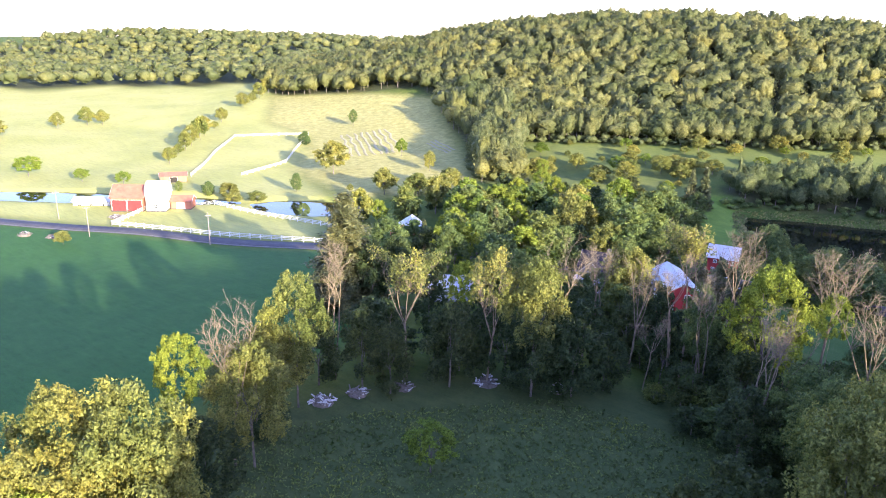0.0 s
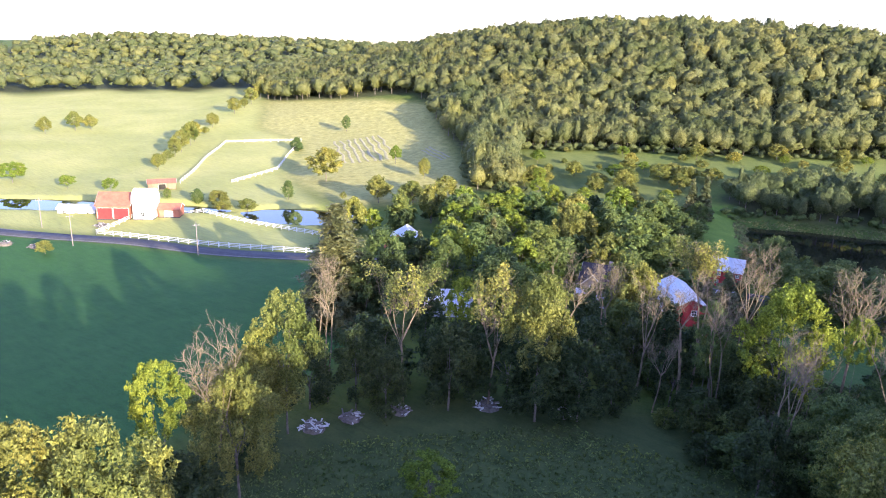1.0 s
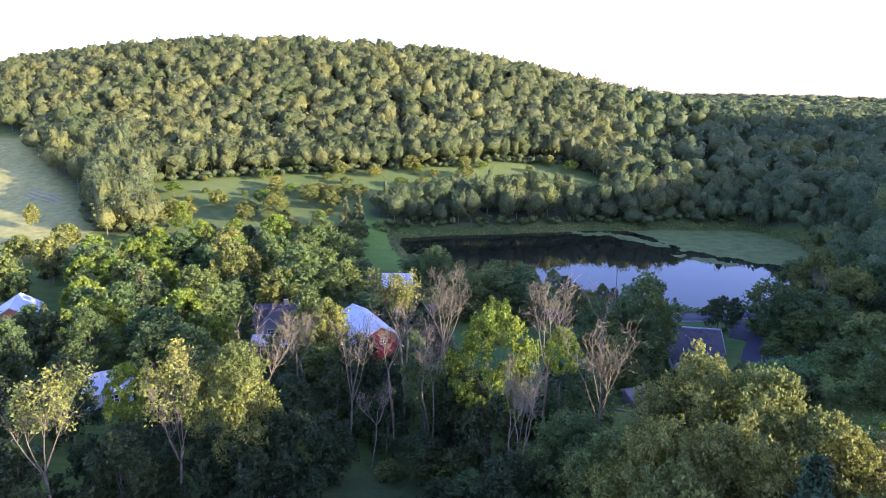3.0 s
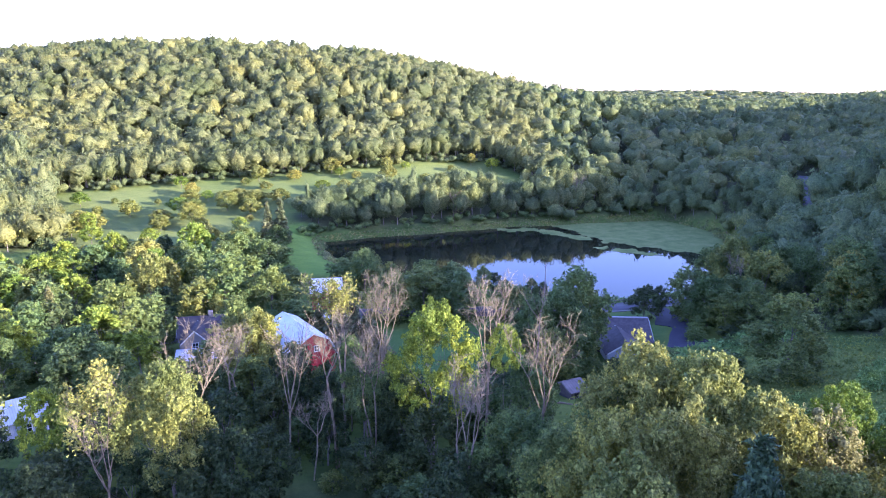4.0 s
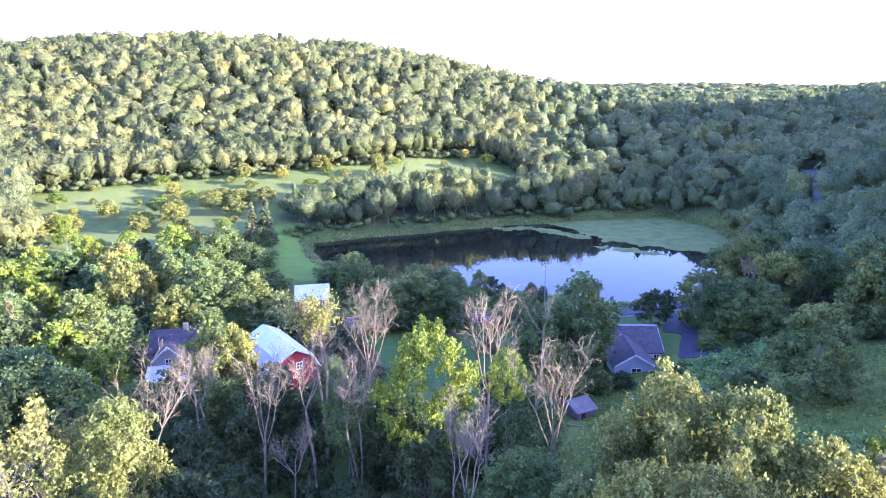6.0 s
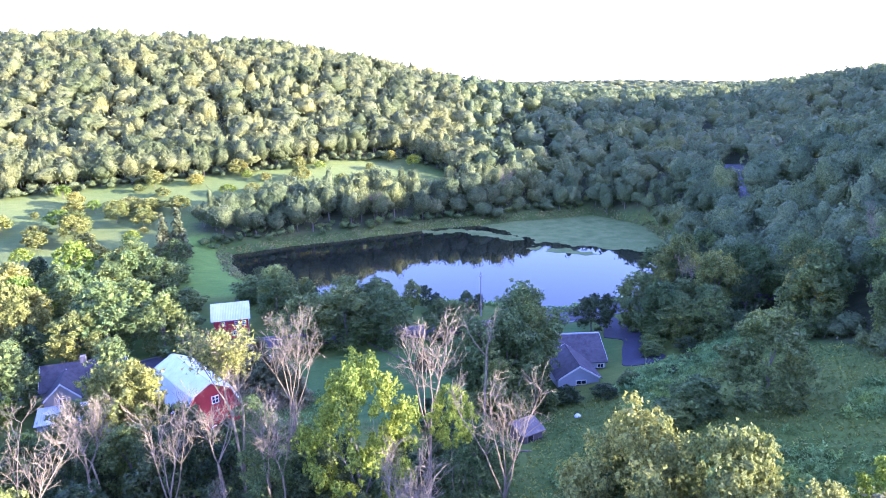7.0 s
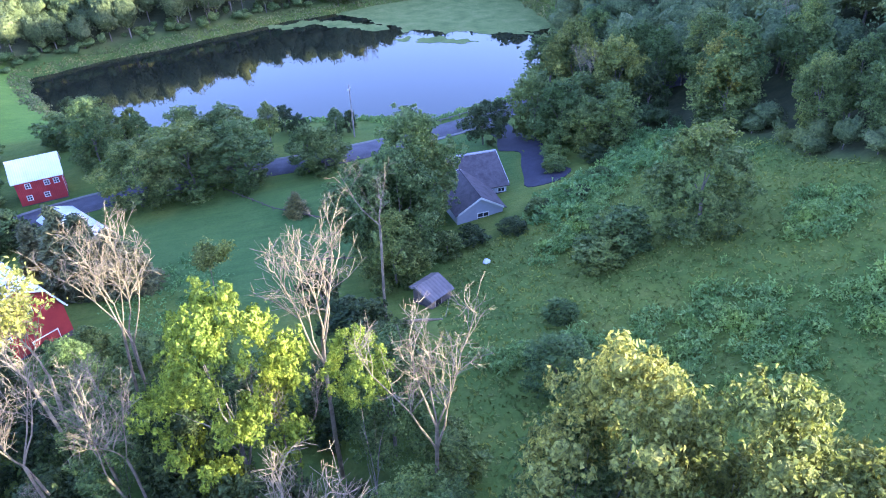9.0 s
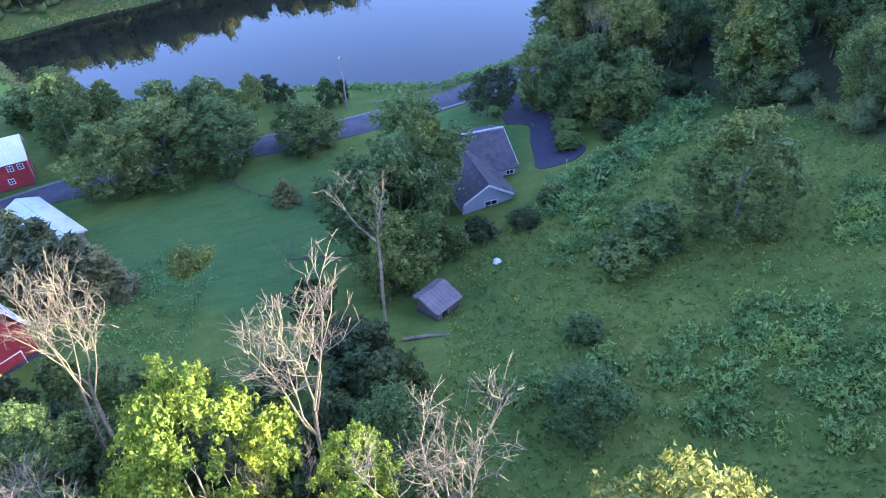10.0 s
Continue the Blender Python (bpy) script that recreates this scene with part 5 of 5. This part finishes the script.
# garden shed in the meadow
hut = building("garden_shed", "small weathered grey wooden garden shed", 17.7, 85.3, 28, 3.0, 2.9, [(-1.45, 1.75), (0.7, 2.6), (1.45, 2.25)], SHED_WALL, SHED_ROOF, GREYWOOD, category="shed", over=0.3)
panel_door(hut, "front", -0.55, 0.8, 1.6, 3.0, 2.9, DARK, GREYWOOD)
window(hut, "right", 0.0, 0.9, 0.7, 0.6, 3.0, 2.9, GREYWOOD, GLASS)

# small red barn with a tin roof near the road
red_barn = building("red_barn", "small red barn with pale tin roof and white windows", -30.2, 135.8, 10, 6.4, 5.6, gable(5.6, 4.2, 6.5), RED, TIN, WHITE, category="barn")
for _a, _z in ((1.1, 2.9), (2.4, 2.9), (0.6, 1.0), (-1.5, 2.9), (-1.8, 1.0)):
    window(red_barn, "front", _a, _z, 0.6, 0.65, 6.4, 5.6, WHITE, GLASS)
panel_door(red_barn, "right", 0, 2.2, 2.6, 6.4, 5.6, RED, WHITE)
window(red_barn, "right", 0, 4.0, 0.7, 0.8, 6.4, 5.6, WHITE, GLASS)

# long low shed behind the conifers
long_shed = building("long_shed", "long low shed with pale tin roof by the lawn", -23.4, 119.2, -58, 12, 4.4, gable(4.4, 2.2, 3.1), GREYWOOD, TIN, WHITE, category="shed")
panel_door(long_shed, "front", 1.5, 1.6, 1.9, 12, 4.4, DARK, WHITE)
window(long_shed, "front", -2.5, 1.0, 0.7, 0.6, 12, 4.4, WHITE, GLASS)

# large red barn with a gambrel tin roof behind the dead trees
_gam = [(-4.0, 5.4), (-2.7, 8.0), (0, 9.4), (2.7, 8.0), (4.0, 5.4)]
big_barn = building("gambrel_barn", "large red barn with white gambrel tin roof", -27.6, 97.0, -54, 12.5, 8.0, _gam, RED, TIN, WHITE, category="barn")
window(big_barn, "right", -2.2, 4.2, 0.8, 0.8, 12.5, 8.0, WHITE, GLASS)
window(big_barn, "right", 0.6, 6.2, 0.8, 0.9, 12.5, 8.0, WHITE, GLASS)
panel_door(big_barn, "right", 1.2, 2.6, 2.8, 12.5, 8.0, RED, WHITE)

# farmhouse among the trees
farmhouse = building("farmhouse", "grey farmhouse with dark shingle roof among trees", -46.6, 108.0, 14, 11, 7, gable(7, 4.6, 7.2), TAN_SIDING, SHINGLE, WHITE)
gable_wing = new("gable_wing")
gable_wing.parent = farmhouse
for bm in roof_planes(5, gable(5, 4.4, 6.8), 0.3):
    part("wing_roof", bm, SHINGLE, gable_wing)
part("wing_wall", wall_bm(5, 5, gable(5, 4.4, 6.8)), TAN_SIDING, gable_wing)
for bm in rake_trim(5, gable(5, 4.4, 6.8), 0.3):
    part("wing_rake_board", bm, WHITE, gable_wing)
gable_wing.matrix_basis = pose(-2.2, -4.4, 0, 0, 0, -90)
window(gable_wing, "right", 0, 3.2, 0.9, 1.3, 5, 5, WHITE, GLASS)
window(gable_wing, "right", 0, 0.9, 1.1, 1.4, 5, 5, WHITE, GLASS)
window(farmhouse, "front", 3.2, 2.9, 0.9, 1.3, 11, 7, WHITE, GLASS)
window(farmhouse, "right", 0, 3.2, 0.9, 1.3, 11, 7, WHITE, GLASS)
part("chimney", boxed((-0.4, 0.4, -0.4, 0.4, 6.6, 8.1)), GREYWOOD, farmhouse)
bm = bmesh.new()
hexa(bm, [(-5.5, -10.8, 2.5), (3, -10.8, 2.5), (3, -7.0, 3.5), (-5.5, -7.0, 3.5), (-5.5, -10.8, 2.62), (3, -10.8, 2.62), (3, -7.0, 3.62), (-5.5, -7.0, 3.62)])
part("porch_roof", bm, TIN, farmhouse, "pale tin porch roof")
part("porch_wall", boxed((-5.2, 2.7, -10.5, -10.35, -0.5, 2.55), (-5.2, -5.05, -10.35, -7.0, -0.5, 2.9), (2.55, 2.7, -10.35, -7.0, -0.5, 2.9)), SIDING, farmhouse)

# pale-roofed outbuildings
tin_shed = building("tin_roof_shed", "open shed with pale tin roof among the trees", -103.5, 105.5, -62, 9.5, 7.4, gable(7.4, 3.4, 5.8), RUSTY, TIN, WHITE, category="shed")
# Near-black panels paint the darkness of the shed's open doorways
panel_door(tin_shed, "right", 0, 4.5, 3.0, 9.5, 7.4, DARK, GREYWOOD)
panel_door(tin_shed, "front", 0, 3.5, 2.6, 9.5, 7.4, DARK, GREYWOOD)
cottage = building("cottage", "small cottage with white metal roof behind the tree belt", -60.0, 69.0, 40, 8, 6, gable(6, 2.8, 4.6), SIDING, TIN, WHITE)
window(cottage, "front", 1.5, 0.9, 1.1, 1.1, 8, 6, WHITE, GLASS)
window(cottage, "right", 0, 0.9, 1.1, 1.1, 8, 6, WHITE, GLASS)

# farmstead by the road
farm_barn = building("farm_barn", "red-brown farm barn with rusty tin roof by the paddock", -188.5, 73.6, 42, 9.5, 8, gable(8, 4.4, 7.6), RUSTY, RUSTY, WHITE, category="barn")
for _a in (-2.3, 2.3):
    panel_door(farm_barn, "front", _a, 4.2, 3.6, 9.5, 8, RED, WHITE)
_arch = [(-3.4, 5.4), (-2.9, 7.2), (-1.7, 8.4), (0, 8.9), (1.7, 8.4), (2.9, 7.2), (3.4, 5.4)]
white_barn = building("round_roof_barn", "white barn with rounded roof beside the red barn", -181.4, 78.6, 42, 5.6, 6.8, _arch, WHITE, WHITE, WHITE, category="barn", rake=False, over=0.25)
window(white_barn, "front", 0, 1.2, 0.9, 1.1, 5.6, 6.8, WHITE, GLASS)
long_shed = building("long_white_shed", "long low white shed beside the farm pond", -201.8, 68.2, 42, 11, 4.5, gable(4.5, 2.2, 3.2), WHITE, WHITE, WHITE, category="shed")
for _a in (-3.5, 0, 3.5):
    window(long_shed, "front", _a, 0.8, 0.9, 0.8, 11, 4.5, WHITE, GLASS)
brick_shed = building("red_shed", "low red shed with tin roof by the pens", -217.5, 104.5, 62, 9, 5, gable(5, 2.4, 3.4), RUSTY, RUSTY, WHITE, category="shed")
panel_door(brick_shed, "front", 0, 2.4, 2.0, 9, 5, DARK, WHITE)
side_barn = building("low_red_barn", "low red barn wing behind the white barn", -178.0, 84.5, 42, 6, 5, gable(5, 2.6, 4.0), RUSTY, RUSTY, WHITE, category="barn")
panel_door(side_barn, "front", 0, 2.4, 2.1, 6, 5, WHITE, WHITE)


# ---- fences ----
def fence(name, label, points, gap, height, rails, material, group, wide=0.14):
    """Posts and rails, each of its own, along a line of corners."""
    ob = new(name)
    base = points[0]
    ob.matrix_basis = pose(base[0], base[1], float(land(*base)))
    z0 = float(land(*base))
    post_me = bpy.data.meshes.new("post")
    bm = boxed((-wide / 2, wide / 2, -wide / 2, wide / 2, -0.3, height), (-wide * 0.65, wide * 0.65, -wide * 0.65, wide * 0.65, height, height + 0.06))
    bm.to_mesh(post_me), bm.free()
    post_me.materials.append(material)
    rail_me = bpy.data.meshes.new("rail")
    bm = boxed((0, 1, -0.03, 0.03, -0.075, 0.075))
    bm.to_mesh(rail_me), bm.free()
    rail_me.materials.append(material)
    for (x0, y0), (x1, y1) in zip(points, points[1:]):
        n = max(1, round(math.hypot(x1 - x0, y1 - y0) / gap))
        P = [(x0 + (x1 - x0) * k / n, y0 + (y1 - y0) * k / n) for k in range(n + 1)]
        Z = [float(land(*p)) for p in P]
        for k in range(n):
            p = new("post", post_me)
            p.parent = ob
            p.location = (P[k][0] - base[0], P[k][1] - base[1], Z[k] - z0)
            for r in rails:
                q = new("rail", rail_me)
                q.parent = ob
                d = Vector((P[k + 1][0] - P[k][0], P[k + 1][1] - P[k][1], Z[k + 1] - Z[k]))
                q.matrix_basis = Matrix.LocRotScale((P[k][0] - base[0], P[k][1] - base[1], Z[k] - z0 + r), d.to_track_quat("X", "Z"), (d.length, 1, 1))
    return tagged(ob, label, "fence", group=group)


fence("paddock_fence", "white board fence along the road side of the paddock", [(-173.5, 59.6), (-160.7, 64.6), (-137.6, 76.4), (-112.5, 88.0)], 3.0, 1.4, (0.45, 0.85, 1.25), WHITE, "white farm fences", 0.18)
fence("paddock_fence", "white board fence along the back of the paddock", [(-173.5, 59.6), (-182.7, 74.0), (-190.0, 92.0), (-169.0, 94.0), (-146.8, 98.0), (-126.0, 100.5)], 3.0, 1.4, (0.45, 0.85, 1.25), WHITE, "white farm fences", 0.18)
fence("pen_fence", "white board fence round the upper pen", [(-220.6, 113.6), (-255.5, 147.2), (-280.8, 175.3), (-269.2, 188.8), (-255.0, 200.8)], 4.0, 1.4, (0.5, 0.95, 1.3), WHITE, "white farm fences", 0.22)
fence("pen_fence", "white board fence along the pen's lower side", [(-255.0, 200.8), (-232.1, 172.6), (-218.5, 156.8), (-207.8, 126.8)], 4.0, 1.4, (0.5, 0.95, 1.3), WHITE, "white farm fences", 0.22)
fence("guard_rail", "low weathered guard rail between road and pond", [(24, 137.2), (36, 139.6), (46, 142.6), (54, 145.2)], 2.2, 0.7, (0.55,), GREYWOOD, "roadside rails", 0.14)
fence("rail_fence", "old wooden rail fence at the edge of the lawn", [(-3.5, 126.6), (3.1, 117.7), (9.5, 112.2)], 2.4, 0.55, (0.4,), SHED_WALL, "old wooden fences", 0.12)

fence("rail_fence", "broken old wooden rail fence among weeds", [(4.6, 101.6), (8.5, 100.6), (12.2, 99.2)], 2.0, 0.6, (0.3,), SHED_WALL, "old wooden fences", 0.12)


# ---- poles ----
def utility_pole(x, y, h):
    ob = new("utility_pole")
    V, Q = tube([(0, 0, -0.4), (0, 0, h * 0.5), (0, 0, h)], [0.14, 0.115, 0.09], 8)
    p = new("pole", quads_mesh("pole", V, Q, [GREYWOOD]))
    p.parent = ob
    part("cross_arm", boxed((-0.8, 0.8, -0.05, 0.05, h - 0.9, h - 0.8)), GREYWOOD, ob)
    for k in (-0.7, -0.3, 0.3, 0.7):
        part("insulator", boxed((k - 0.05, k + 0.05, -0.05, 0.05, h - 0.78, h - 0.6)), WHITE, ob)
    ob.matrix_basis = pose(x, y, float(land(x, y)), 0, 0, 62)
    return tagged(ob, "weathered wooden utility pole beside the road", "utility pole", group="utility poles")


for _p in ((-166, 50, 8.5), (-192.2, 53.4, 8.5), (-137, 67, 8.5), (19.5, 137.5, 9.5)):
    utility_pole(*_p)


# ---- small things ----
def debris_heap(x, y, wide, seed, label, pale):
    """A dumped heap: crossed boards, cut branches and broken sheets over a low mound."""
    rng = np.random.default_rng(seed)
    ob = new("debris_heap")
    (V, Q), _ = limbs(rng, 0.35, 1.4, 3, 6, 0.9, 4, 0.02, 0.0)
    b = new("brush", quads_mesh("brush", V * np.array([wide * 0.7, wide * 0.7, 1.5]), Q, [SNAG]))
    b.parent = ob
    for k in range(48):
        L, a = rng.uniform(0.4, 1.2), rng.uniform(0, 6.28)
        o = part("board", boxed((-L / 2, L / 2, -0.09, 0.09, -0.03, 0.03)), (WHITE if rng.random() < pale else GREYWOOD), ob)
        r = wide * 0.5 * rng.random() ** 0.6
        o.matrix_basis = pose(r * math.cos(a), r * math.sin(a), 0.2 + 1.1 * (1 - r / wide * 1.4) * rng.random(), rng.uniform(-25, 25), rng.uniform(-25, 25), rng.uniform(0, 360))
    m = new("soil_mound", quads_mesh("soil_mound", CORE_V * np.array([wide * 0.5, wide * 0.42, 0.75]), CORE_Q, [BARK]))
    m.parent = ob
    ob.matrix_basis = pose(x, y, float(land(x, y)))
    return tagged(ob, label, "debris heap", group="debris heaps")


debris_heap(-181.8, 65.0, 4.0, 6, "heap of rusty farm scrap and boards by the barn", 0.3)
debris_heap(-179.6, 39.4, 3.6, 7, "brush heap and cut logs at the field's edge", 0.1)
debris_heap(-172.0, 43.4, 3.2, 8, "brush heap and cut logs at the field's edge", 0.2)
debris_heap(-48.2, 26.3, 3.4, 1, "pale heap of dumped boards and cut brush", 0.8)
debris_heap(-46.4, 31.0, 3.0, 2, "heap of brush and pale boards by the trees", 0.4)
debris_heap(-42.5, 36.3, 2.6, 3, "low heap of dumped wood in the clearing", 0.3)
debris_heap(-34.3, 44.5, 3.4, 4, "heap of scrap wood below the dead trees", 0.5)
debris_heap(-25.6, 49.0, 2.4, 5, "small heap of pale scrap at the clearing's edge", 0.6)

log_me = quads_mesh("fallen_log", *tube([(0, 0, 0), (2.2, 0.1, 0.05), (4.6, -0.1, 0)], [0.20, 0.17, 0.12], 8), [SNAG])
tagged(new("fallen_log", log_me), "bleached fallen log lying in the meadow grass", "log").matrix_basis = pose(13.0, 81.8, float(land(15, 81.3)) + 0.1, 0, 0, -12)
bm = bmesh.new()
bmesh.ops.create_icosphere(bm, subdivisions=2, radius=0.45)
for v in bm.verts:
    v.co += Vector((noise.noise(v.co * 1.7), noise.noise(v.co * 1.7 + Vector((5, 0, 0))), 0)) * 0.3
    v.co.z *= 0.5
rock = part("pale_rock", bm, WHITE, None)
rock.matrix_basis = pose(26.0, 90.0, float(land(26, 90)) + 0.15)
tagged(rock, "pale boulder at the meadow's edge", "boulder")
